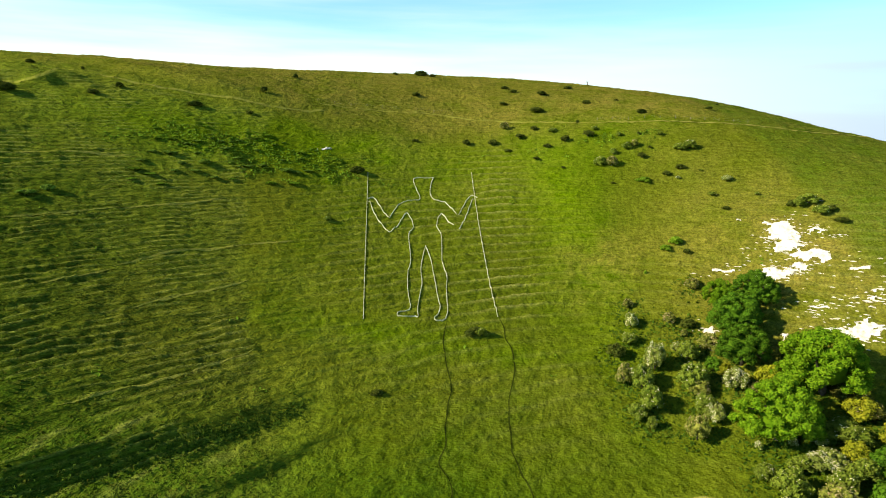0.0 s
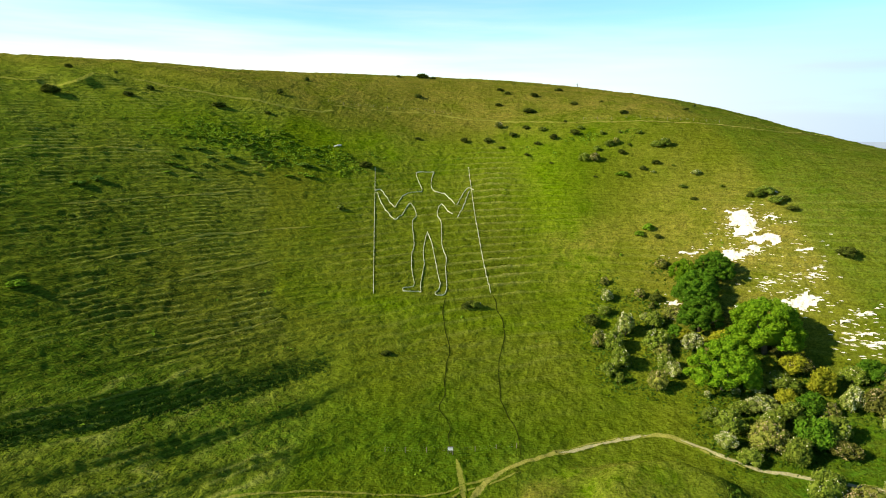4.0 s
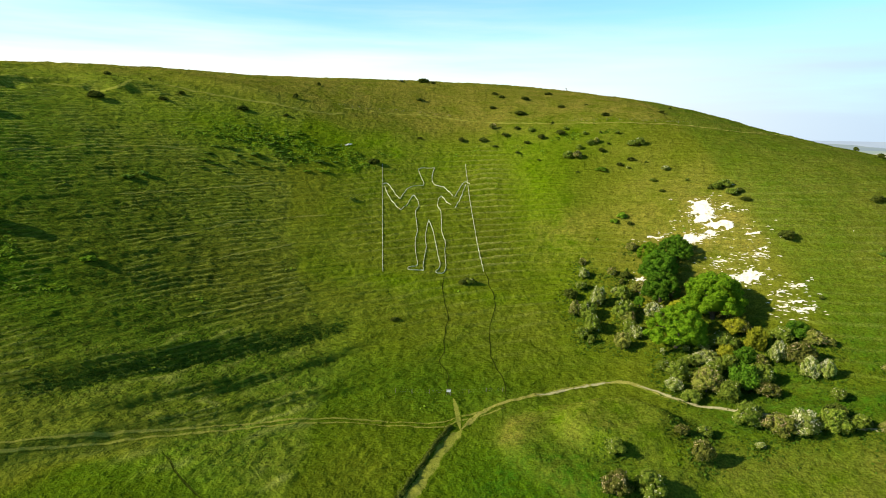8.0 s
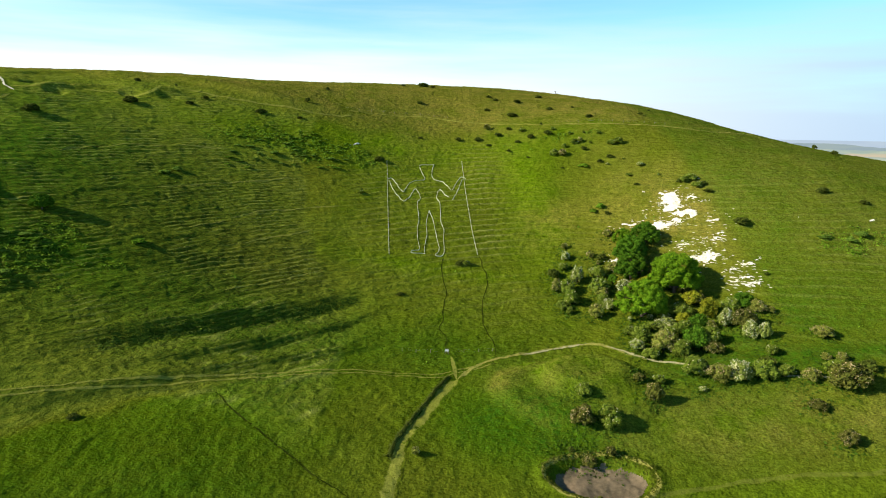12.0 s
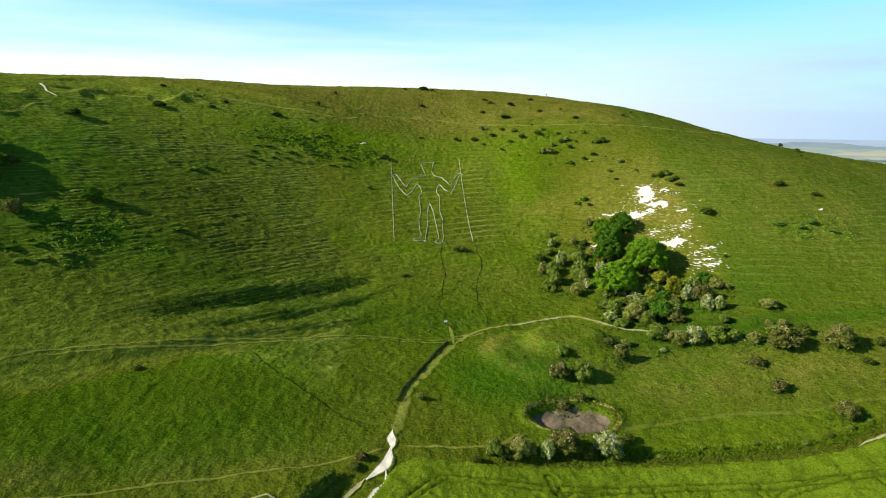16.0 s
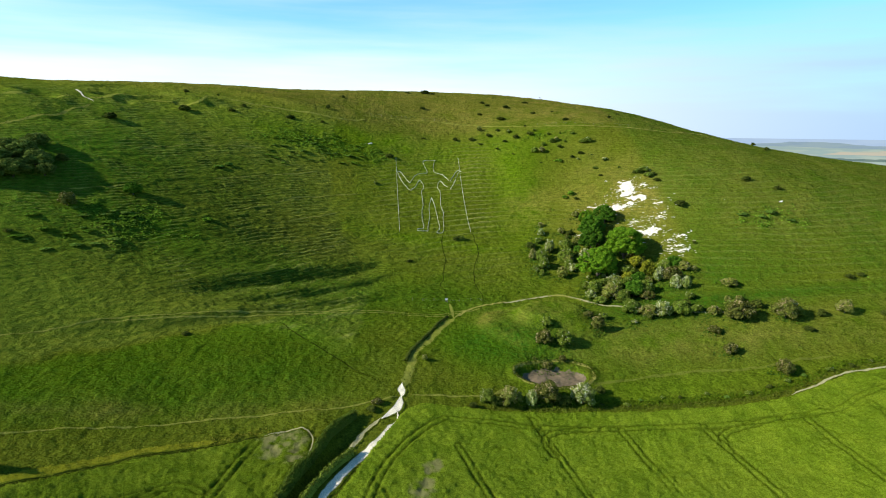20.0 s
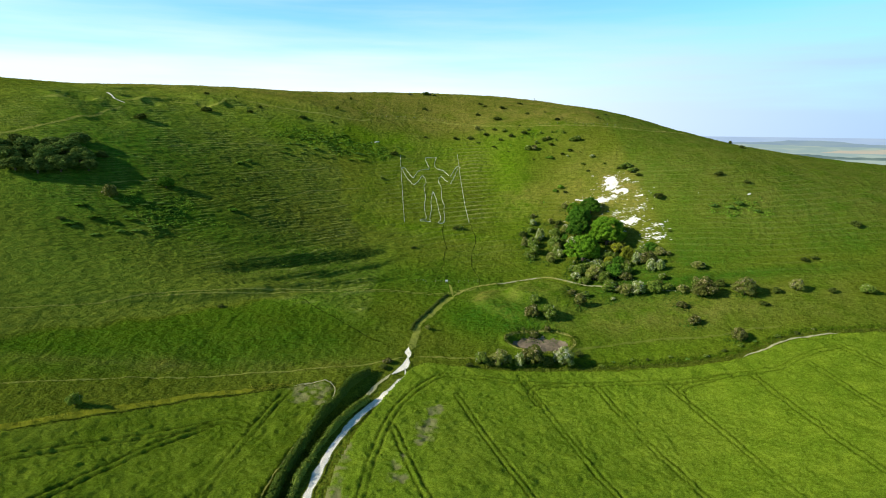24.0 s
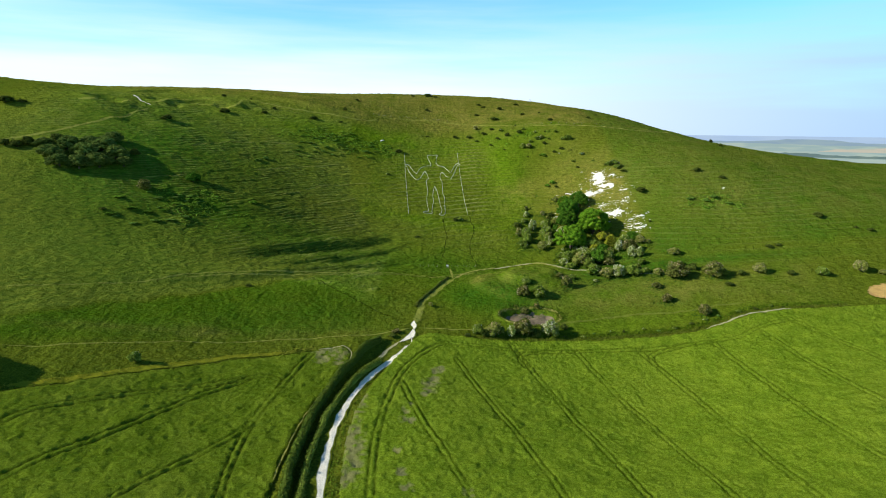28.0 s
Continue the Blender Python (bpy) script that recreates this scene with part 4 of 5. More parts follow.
def band(lines, wide, high, step=0.7, drift=0.0):
    """Vertices and faces of flat raised bands along the lines."""
    vs, fs = [], []
    for pts in lines:
        line = curve(pts, step)
        s = sides(line) * (wide / 2 * (1 + 0.18 * rough(line[:, 0], line[:, 1], 1.1, 31)))[:, None]
        a, b = line + s, line - s
        mid = surface(line[:, 0], line[:, 1]) + 0.12 + drift
        n, o = len(line), sum(len(v) for v in vs)
        z = np.stack([mid - 0.4, mid + high, mid + high, mid - 0.4], 1)
        xy = np.stack([a, a, b, b], 1)
        vs.append(np.concatenate([xy, z[..., None]], 2).reshape(-1, 3))
        k = np.arange(n * 4).reshape(n, 4) + o
        for i in range(3):
            fs.append(np.stack([k[:-1, i], k[1:, i], k[1:, i + 1], k[:-1, i + 1]], -1))
        fs.append(np.array([[k[0, 0], k[0, 1], k[0, 2], k[0, 3]], [k[-1, 3], k[-1, 2], k[-1, 1], k[-1, 0]]]))
    return np.vstack(vs), np.vstack(fs)


fig = build("hill_figure", *band(FIGURE, 0.14, 0.14), WHITE_BLOCK)
tagged(fig, "giant white outline figure laid in blocks on the turf", "hill figure")
for pts in (STAVE_WEST, STAVE_EAST):
    st = build("stave", *band([pts], 0.14, 0.14), WHITE_BLOCK)
    tagged(st, "long straight white line of blocks in the turf", "hill figure", "staves of the hill figure")


# ---- chalk scars ----
CHALK_SCARS = [(94, 169, 3.6, 2.3, -0.52), (94.5, 175.6, 4.3, 3.7, -0.51), (96, 171.9, 2.5, 2.4, -0.52), (93.1, 173.9, 2.6, 1.2, -0.51), (102, 171.7, 1.9, 1.3, -0.51), (97.3, 164.1, 5.3, 2, -0.52), (94.1, 161.4, 1.8, 1.7, -0.52), (87.1, 162.5, 4.2, 1.9, -0.51), (90.4, 161.6, 2.1, 1.4, -0.51), (103.3, 156.2, 6.2, 0.6, -0.49), (92, 171.8, 4.3, 0.4, -0.51), (76.1, 169.3, 4.8, 0.3, -0.46), (96.9, 139.7, 4, 2.6, -0.46), (95, 138.6, 2.5, 1.8, -0.46), (99.6, 139.8, 2.5, 0.8, -0.46), (92.4, 141.1, 2.2, 0.8, -0.47), (92, 148.8, 3.1, 0.5, -0.50), (103.1, 146.3, 1.9, 0.5, -0.47)]
CHALK_SCARS += [(104.8, 148.4, 1.5, 0.5, -0.47), (108.1, 130.3, 2, 1, -0.39), (106.5, 121.1, 2.1, 1, -0.37), (101.1, 124.4, 1.3, 0.6, -0.40), (104.1, 121, 1.3, 0.6, -0.37), (102.8, 129.5, 1.2, 1, -0.41), (67.6, 152.2, 1.4, 2, -0.40), (104.7, 124.6, 3, 0.4, -0.39), (101.3, 144.2, 1.7, 0.4, -0.47), (81.4, 143.5, 0.8, 1.9, -0.47), (132.8, 146.4, 0.7, 0.3, -0.23), (111.3, 123.1, 0.5, 0.3, -0.35), (156.7, 141.2, 1.5, 0.3, -0.06), (-42.1, 225.5, 2.6, 0.4, 0.52), (75.5, 169.6, 0.7, 0.6, -0.45), (86.4, 183.1, 0.9, 0.6, -0.47)]


def scar(x0, y0, rx, ry, turn, seed):
    """A ragged patch of bare chalk with a broken surface."""
    rx, ry = max(rx, 0.5), max(ry, 0.45)
    step = max(0.3, min(rx, ry) / 9)
    u, v, q = sheet(np.arange(-rx * 1.35, rx * 1.35, step), np.arange(-ry * 1.5, ry * 1.5, step))
    c, s = math.cos(turn), math.sin(turn)
    x, y = x0 + u * c - v * s, y0 + u * s + v * c
    f = 1 - np.hypot(u / rx, v / ry) + 0.5 * rough(u, v * 1.8, max(1.2, rx * 0.4), seed) + (0.45 if rx < 2.5 else 0.28) * rough(u * 0.6, v * 1.8, 0.8, seed + 1)
    keep = (f[q] > 0.05).all(1)
    if not keep.any():
        return
    used, index = np.unique(q[keep], return_inverse=True)
    z = surface(x, y) + 0.10 + 0.3 * ease(f, 0, 0.8) + 0.3 * rough(x, y, 1.0, seed + 2) * ease(f, 0.1, 0.6)
    ob = build("chalk_scar", np.stack([x, y, z], 1)[used], index.reshape(-1, 4), CHALK)
    tagged(ob, "ragged patch of bare white chalk on the slope", "chalk outcrop", "chalk outcrops", "stuff")


for i, s in enumerate(CHALK_SCARS):
    scar(*s, 40 + i)

# crumbs of chalk strewn between the scars, lying along the slope
rng = np.random.RandomState(5)
vs, fs = [], []
for i in range(520):
    k = CHALK_SCARS[rng.randint(0, 25)]
    x, y = k[0] + rng.normal(0, k[2] * 0.7 + 1.6), k[1] + rng.normal(0, k[3] + 1.3)
    long, wide, turn = rng.uniform(0.15, 1.1), rng.uniform(0.08, 0.22), k[4] + rng.normal(0, 0.25)
    z = ground_z(x, y)
    for j in range(6):
        a = j * math.pi / 3
        u, v = long * math.cos(a) * rng.uniform(0.7, 1.2), wide * math.sin(a) * rng.uniform(0.7, 1.2)
        vs.append((x + u * math.cos(turn) - v * math.sin(turn), y + u * math.sin(turn) + v * math.cos(turn), z + 0.03))
    vs.append((x, y, z + 0.2))
    fs += [(i * 7 + j, i * 7 + (j + 1) % 6, i * 7 + 6) for j in range(6)]
tagged(build("chalk_rubble", vs, fs, CHALK), "scattered small lumps of white chalk in thin grass", "rubble", kind="stuff")

# ---- shrubs and trees ----
def sprays(points, normals, size, rng, droop=0.0):
    """Small bent leaf sprays, two triangles each, near the points."""
    n = len(points)
    nrm = normals + rng.normal(0, 0.55, (n, 3))
    nrm /= np.linalg.norm(nrm, axis=1)[:, None] + 1e-9
    a = np.cross(nrm, rng.normal(0, 1, (n, 3)))
    a /= np.linalg.norm(a, axis=1)[:, None] + 1e-9
    b = np.cross(nrm, a)
    s = size * rng.uniform(0.6, 1.35, (n, 1))
    v = np.stack([points - a * s, points - b * s * 0.6 + nrm * s * 0.15, points + a * s, points + b * s * 0.6 + nrm * s * 0.2], 1)
    k = np.arange(n * 4).reshape(n, 4)
    return v.reshape(-1, 3), k


def crown_points(rng, lobes, count, tall, low):
    """Points and outward directions all over a crown of many separate leafy clumps on an uneven dome, one wide and `tall` high."""
    size = 0.60 / math.sqrt(lobes)
    heart = low + (tall - low) * 0.40
    lean, turn = rng.uniform(0, 6.28, 2)
    centres, radii = [], []
    for i in range(lobes):
        u = 1 - 1.4 * (i + 0.5) / lobes
        ang = i * 2.39996 + rng.uniform(-0.35, 0.35)
        flat = math.sqrt(max(0.0, 1 - u * u))
        rad = size * rng.uniform(0.65, 1.5)
        out = (0.5 - size) * (1 + 0.13 * math.cos(2 * ang + lean) + 0.09 * math.cos(3 * ang + turn)) * rng.uniform(0.84, 1.06)
        up = (tall - heart - size) * rng.uniform(0.86, 1.06) if u > 0 else heart - low - size * 0.4
        centres.append((out * flat * math.cos(ang), out * flat * math.sin(ang), max(low + rad * 0.4, heart + up * u)))
        radii.append(rad)
    shell = len(radii)
    for i in range(5):  # the heart of the crown
        centres.append((rng.uniform(-0.12, 0.12), rng.uniform(-0.12, 0.12), low + (tall - low) * rng.uniform(0.3, 0.55)))
        radii.append(0.27)
    centres, radii = np.array(centres), np.array(radii)
    weight = radii[:shell] ** 2
    pick = rng.choice(shell, count * 2, p=weight / weight.sum())
    d = rng.normal(0, 1, (len(pick), 3))
    d /= np.linalg.norm(d, axis=1)[:, None]
    p = centres[pick] + d * radii[pick, None] * rng.uniform(0.74, 1.16, (len(pick), 1)) * (1, 1, 0.9)
    deep = (np.linalg.norm(p[:, None] - centres[None], axis=2) / radii[None]).min(1)
    keep = (deep > 0.74) & (p[:, 2] > 0.02)
    return p[keep][:count], d[keep][:count], centres, radii


def blob(bm, centre, r, rng, rings=5, around=8):
    m = Matrix.Translation(centre) @ Matrix.Diagonal((r, r, r * 0.9, 1))
    made = bmesh.ops.create_icosphere(bm, subdivisions=2, radius=1.0, matrix=m)["verts"]
    for v in made:
        v.co += (v.co - Vector(centre)) * float(rng.uniform(-0.25, 0.12))


def limb(bm, a, b, ra, rb, seg=6):
    """A tapered round limb from a to b."""
    a, b = Vector(a), Vector(b)
    turn = (b - a).to_track_quat("Z", "Y").to_matrix().to_4x4()
    bmesh.ops.create_cone(bm, cap_ends=True, segments=seg, radius1=ra, radius2=rb, depth=(b - a).length, matrix=Matrix.Translation((a + b) / 2) @ turn)


KINDS = {  # leaf colour, blossom, its share, sprays, leaf size, lobes, height of the lowest leaves
    "dark": ("dark", None, 0.0, 900, 0.060, 14, 0.02, "dense dark green shrub on the grass slope", "shrub"),
    "olive": ("olive", WHITE_BLOOM, 0.04, 1900, 0.040, 22, 0.03, "rounded olive green hawthorn bush in the grass", "shrub"),
    "green": ("green", None, 0.0, 800, 0.065, 14, 0.0, "low fresh green bramble clump in the grass", "shrub"),
    "bramble": ("bramble", None, 0.0, 700, 0.060, 12, 0.0, "mid-green scrubby bush among rough grass", "shrub"),
    "white": ("cream", WHITE_BLOOM, 0.33, 2000, 0.038, 22, 0.03, "hawthorn bush covered in white blossom", "shrub"),
    "pink": ("dusty", PINK_BLOOM, 0.24, 2000, 0.038, 22, 0.03, "hawthorn bush with fading dusty pink blossom", "shrub"),
    "ivy_bush": ("ivy", None, 0.0, 1900, 0.040, 24, 0.03, "dense deep green bush in the thicket", "shrub"),
    "gold": ("gold", None, 0.0, 1700, 0.042, 20, 0.03, "yellow-green leafy bush in the thicket", "shrub"),
    "rust": ("rust", PINK_BLOOM, 0.12, 1700, 0.042, 20, 0.03, "rust-tinged bush in the scrub", "shrub"),
    "tree_dark": ("copse", None, 0.0, 3200, 0.040, 26, 0.08, "dark rounded tree on the grass slope", "tree"),
    "tree_ivy": ("ivy", None, 0.0, 13000, 0.016, 110, 0.06, "dense deep green tree in the thicket", "tree"),
    "tree_green": ("bright", None, 0.0, 15000, 0.015, 110, 0.06, "bright green leafy broad tree in the thicket", "tree"),
}
made = {}


def grow(kind, variant):
    """The first shrub or tree of its kind and shape, one metre wide and one high, at the origin."""
    colour, bloom, share, count, size, lobes, low, label, category = KINDS[kind]
    rng = np.random.RandomState(100 * variant + len(kind) * 7 + sum(map(ord, kind)))
    root = tagged(new(category), label, category)
    p, d, centres, radii = crown_points(rng, lobes, count, 0.97, low)
    bm = bmesh.new()
    tree = category == "tree"
    top = (rng.uniform(-0.05, 0.05), rng.uniform(-0.05, 0.05), 0.45)
    limb(bm, (0, 0, -0.15), top, 0.045 if tree else 0.03, 0.028 if tree else 0.015, 8)
    for i in rng.choice(len(radii), 5, replace=False):
        limb(bm, top if i % 2 else (0, 0, 0.12), centres[i], 0.02, 0.008, 5)
    part("trunk", bm, BARK, root)
    bm = bmesh.new()
    for c, r in zip(centres, radii):
        blob(bm, c, r * 0.76, rng)
    crown = part("crown", bm, LEAVES[colour], root)
    flower = np.zeros(len(p), bool)
    if bloom:
        patch = rough(p[:, 0] + p[:, 2] * 0.7, p[:, 1] + p[:, 2] * 0.5, 0.16, variant)
        score = patch + rng.normal(0, 0.35, len(p)) + 0.6 * (p[:, 2] - 0.5)
        flower = score > np.quantile(score, 1 - share)
    build("leaves", *sprays(p[~flower], d[~flower], size, rng), LEAVES[colour], crown)
    if bloom:
        build("blossom", *sprays(p[flower] + d[flower] * 0.015, d[flower], size * 0.62, rng), bloom, crown, "clusters of small pale blossom")
    return root


def plant(x, y, wide, tall, kind, rng):
    variant = int(rng.randint(3))
    spread = 1.0 if KINDS[kind][-1] == "tree" else 0.89
    tall = max(tall * (0.72 if kind in ("bramble", "green") else 1.0), (0.13 if kind in ("bramble", "green") else 0.4) * wide)
    m = pose(x, y, ground_z(x, y) - 0.08 * tall, 0, 0, rng.uniform(0, 360)) @ Matrix.Diagonal((wide * spread, wide * spread, tall, 1))
    if (kind, variant) in made:
        copy_thing(made[kind, variant], m)
    else:
        root = made[kind, variant] = grow(kind, variant)
        root.matrix_basis = Matrix.Identity(4)
        SPOTS.append((root, m))


SPOTS = []
HILLTOP = [(-152.8, 241.1, 3.6, 2, "dark"), (-133.9, 241.9, 1.5, 1.5, "dark"), (-115.4, 231.4, 2.8, 2.1, "dark"), (-119.2, 220.6, 4.9, 1.8, "dark"), (-88.4, 229.6, 5.7, 2, "dark"), (-70.6, 235, 3.1, 1.5, "dark"), (-70.3, 254, 3.1, 2.8, "dark"), (-65.9, 288.5, 2.4, 2.1, "dark"), (-12.8, 291.3, 4.2, 2.3, "dark"), (-10.9, 245.9, 2.9, 1.3, "dark"), (-34.9, 190.4, 2.8, 1.6, "olive"), (-29.5, 217.8, 5.9, 2.6, "dark"), (-25.3, 336.7, 3.6, 1.2, "dark"), (-12.4, 341.4, 7.3, 1.5, "dark"), (-6.5, 338.8, 4.3, 1.2, "dark"), (28.7, 310.9, 3.9, 1.7, "dark"), (31.8, 302, 3.8, 1.9, "dark"), (43.7, 293.3, 4.8, 2.1, "dark"), (58.8, 310.5, 4, 1.7, "dark"), (25.4, 280.9, 3.8, 1.8, "dark"), (37.9, 268.5, 6.3, 2.2, "dark"), (59.7, 273.8, 4, 1.8, "dark")]
HILLTOP += [(72.4, 274.1, 2, 1, "dark"), (77.6, 254.7, 4, 2.1, "dark"), (105.9, 259, 3.3, 1.5, "dark"), (114.8, 273.8, 2.1, 1.1, "dark")]
UPPER_SCRUB = [(23.7, 254.4, 4.1, 3.4, "pink"), (35.1, 250.8, 3.4, 1.8, "dark"), (41.6, 246, 3.8, 2, "olive"), (44.9, 237.7, 4.3, 2.6, "dark"), (53.2, 237.6, 4.8, 2.6, "dark"), (56.7, 242.9, 2.9, 1.8, "olive"), (52, 251.6, 1.4, 1.4, "dark"), (29.1, 246.1, 4.4, 1.5, "dark"), (8.6, 244.9, 3.7, 2.2, "dark"), (18.6, 243.4, 4.4, 2.2, "dark"), (23.9, 237.1, 2.8, 1.1, "dark"), (38, 235.6, 3.2, 1.7, "dark"), (33.1, 229.1, 2.7, 1.2, "dark"), (41.9, 222.3, 1.8, 0.8, "dark"), (54, 219.8, 4.9, 4, "olive"), (57.5, 218.1, 4.8, 4, "pink"), (59.5, 224.3, 3.1, 2.5, "olive"), (64.7, 225.8, 3.8, 3.1, "olive"), (67.4, 226.4, 3.2, 3, "pink"), (63.8, 234.6, 2.4, 1.7, "olive"), (68.1, 220, 3.1, 2.1, "dark"), (70.7, 233.7, 1.7, 1.3, "dark")]
UPPER_SCRUB += [(77.7, 231.1, 2.8, 1.7, "olive"), (72.2, 224.6, 1.7, 1.1, "dark"), (81.2, 220.3, 5, 2.9, "olive"), (84.4, 220, 5.1, 3.8, "olive"), (78.5, 210.6, 3.4, 1.8, "dark"), (73.5, 209.1, 3, 1.8, "dark"), (76.2, 206.1, 1.8, 1.2, "white"), (66.1, 208.6, 5.5, 2.5, "green"), (56.3, 210, 1.6, 0.8, "dark"), (89.5, 200.1, 3.9, 2, "white"), (94.9, 191.1, 1.7, 1.1, "olive"), (83.3, 195.7, 3.2, 1.1, "olive"), (84.9, 188.7, 2.4, 1.1, "dark"), (84, 207.9, 1.6, 0.8, "olive"), (102.9, 181.8, 4.5, 3.4, "olive"), (105.7, 182.1, 5.7, 3.4, "olive"), (106.6, 176.7, 5.6, 2.8, "olive"), (101.1, 183.1, 2.8, 2.3, "dark"), (108.8, 176.5, 3.3, 2, "dark"), (108.8, 170.9, 3.8, 1.6, "dark"), (64.9, 180.7, 3.8, 2.4, "green"), (68, 181.8, 4.2, 3.5, "green")]
UPPER_SCRUB += [(69.9, 177.6, 2.4, 1.7, "dark"), (57.5, 174.6, 1, 1.5, "green"), (67.8, 166.5, 3.6, 2.6, "pink")]
WEST_SCRUB = [(-85.6, 199.7, 4.7, 1.6, "bramble"), (-80.8, 196.8, 3.4, 1.5, "bramble"), (-74.8, 199.4, 5, 2.3, "bramble"), (-71, 208.7, 4.3, 1.6, "bramble"), (-62.6, 204.5, 4.6, 1.1, "bramble"), (-58.6, 206.6, 3.7, 1.2, "bramble"), (-51, 207.3, 5, 1.9, "bramble"), (-48.2, 208.1, 3.8, 1.7, "bramble"), (-91.2, 188.5, 4.9, 0.7, "green"), (-86.9, 188, 4.1, 0.7, "green"), (-76.1, 194.8, 4.1, 1.1, "bramble"), (-70.1, 194.6, 3.3, 1.1, "bramble"), (-82.7, 185.9, 4.4, 0.7, "green"), (-54.2, 199.9, 4.1, 1.1, "green"), (-44.8, 210.6, 3.5, 1, "bramble"), (-82.9, 206.5, 3.4, 1, "bramble"), (-66.7, 206.4, 3.3, 1.2, "bramble"), (-90.3, 198.4, 3.5, 1.2, "bramble"), (-91.3, 192.7, 3.1, 1.1, "bramble"), (-78.4, 204, 3.1, 1.2, "bramble"), (-73.9, 212.3, 3, 1, "bramble"), (-62.2, 213.3, 3.2, 1, "bramble")]
WEST_SCRUB += [(-81.1, 192.3, 3.2, 1.1, "bramble"), (-47.6, 202.2, 4.1, 1.1, "green"), (-53.7, 212.7, 2.9, 1, "bramble"), (-90.4, 183.8, 3.1, 0.7, "green"), (-65.4, 196.3, 3.2, 0.9, "green"), (-109.2, 165.1, 5, 2.3, "bramble"), (-105.8, 169.5, 4.3, 2.5, "bramble")]
WEST_COPSE = [(-194.5, 105.1, 12.7, 7.8, "tree_dark"), (-191.3, 114.7, 12.9, 7.9, "tree_dark"), (-181.9, 112.7, 13.4, 8.2, "tree_dark"), (-188, 100.5, 11.6, 6.8, "tree_dark"), (-179.8, 103, 12.3, 7.5, "tree_dark"), (-172.6, 107.9, 13.1, 8.5, "tree_dark"), (-176.3, 121.6, 12.8, 8.3, "tree_dark"), (-168.6, 117.3, 12.5, 8.2, "tree_dark"), (-176.4, 131.2, 10.8, 6.8, "tree_dark"), (-201.6, 113, 10.0, 5.3, "tree_dark"), (-162.6, 113.2, 9.4, 5.9, "tree_dark"), (-184.4, 123.6, 10.8, 5.3, "tree_dark"), (-213.5, 109.5, 7.6, 4.1, "dark"), (-209.8, 112.6, 7.6, 4.8, "dark"), (-219.3, 109, 6.2, 3.5, "dark"), (-162.5, 126.3, 6, 4, "dark"), (-199.5, 119.6, 6.9, 4.8, "dark")]
WEST_SLOPE = [(-130.8, 120.5, 7, 6, "tree_ivy"), (-99.6, 119.6, 6.0, 2.6, "green"), (-81.2, 45.4, 3.2, 1.2, "dark"), (-95.6, -25.5, 4, 4, "olive"), (-147.6, 101, 8, 6.5, "rust"), (-145, 100.5, 3.7, 1.5, "bramble"), (-139.6, 97.6, 6.1, 1.5, "bramble"), (-132.9, 101.5, 5.5, 1.5, "bramble"), (-127.9, 106.8, 5.5, 1.2, "bramble"), (-155, 90.1, 6.1, 1.2, "green"), (-153.3, 77.8, 5.9, 1.2, "green"), (-156.7, 77.9, 3.8, 1.2, "dark"), (-147.4, 84.6, 5.9, 1.2, "green"), (-140.2, 86, 5.9, 1.2, "green"), (-134.2, 90.7, 5.4, 1.2, "green"), (-131.3, 97.3, 5.4, 1.2, "green"), (-124.6, 105.1, 5.5, 1.2, "green"), (-134.5, 81.6, 5.5, 1.7, "bramble"), (-150.6, 77.3, 4.1, 1.2, "bramble"), (-142.2, 75.6, 4, 1.2, "bramble"), (-129.2, 84.7, 5.2, 1.2, "bramble"), (-124.4, 89.3, 5.3, 1.2, "bramble")]
WEST_SLOPE += [(-123, 95.1, 4.2, 1.2, "green"), (-165.7, 174.8, 7.5, 3.4, "dark"), (-142.1, 210, 7.9, 3.2, "dark"), (-242.1, 147.6, 10.1, 3.9, "dark"), (-234.7, 150.6, 5.8, 2.3, "dark"), (-204.8, 179.3, 3.5, 1.6, "dark"), (9, 155.7, 4.6, 2, "dark")]
FIGURE_FOOT = [(7.2, 153.9, 2.9, 2, "dark"), (10.4, 154.5, 3.2, 2.6, "olive"), (-14, 130.9, 3.3, 1.2, "dark")]
EAST_COPSE = [(50.1, 164.8, 3.2, 3.0, "pink"), (49.4, 158.4, 4.3, 4.4, "white"), (58.8, 157.4, 3.7, 3.5, "pink"), (67.8, 166.5, 4.3, 3.4, "pink"), (62.9, 154.8, 4.0, 2.8, "dark"), (61.0, 152.3, 2.3, 2.5, "pink"), (65.6, 147.3, 6.6, 4.6, "pink"), (66.2, 133.8, 6.3, 5.9, "white"), (47.6, 152.8, 4.8, 3.2, "olive"), (43.0, 148.5, 5.3, 4.0, "dark"), (51.3, 143.7, 5.8, 8.2, "white"), (57.7, 148.3, 3.0, 3.1, "white"), (59.6, 145.4, 5.6, 5.3, "olive"), (57.9, 136.9, 7.7, 6.6, "olive"), (58.6, 134.4, 5.9, 4.3, "pink"), (43.2, 140.6, 4.8, 5.7, "pink"), (46.9, 138.8, 6.8, 6.6, "olive"), (47.0, 131.9, 6.8, 6.4, "olive"), (43.3, 129.3, 4.8, 3.9, "olive"), (45.4, 126.0, 2.6, 3.6, "olive")]
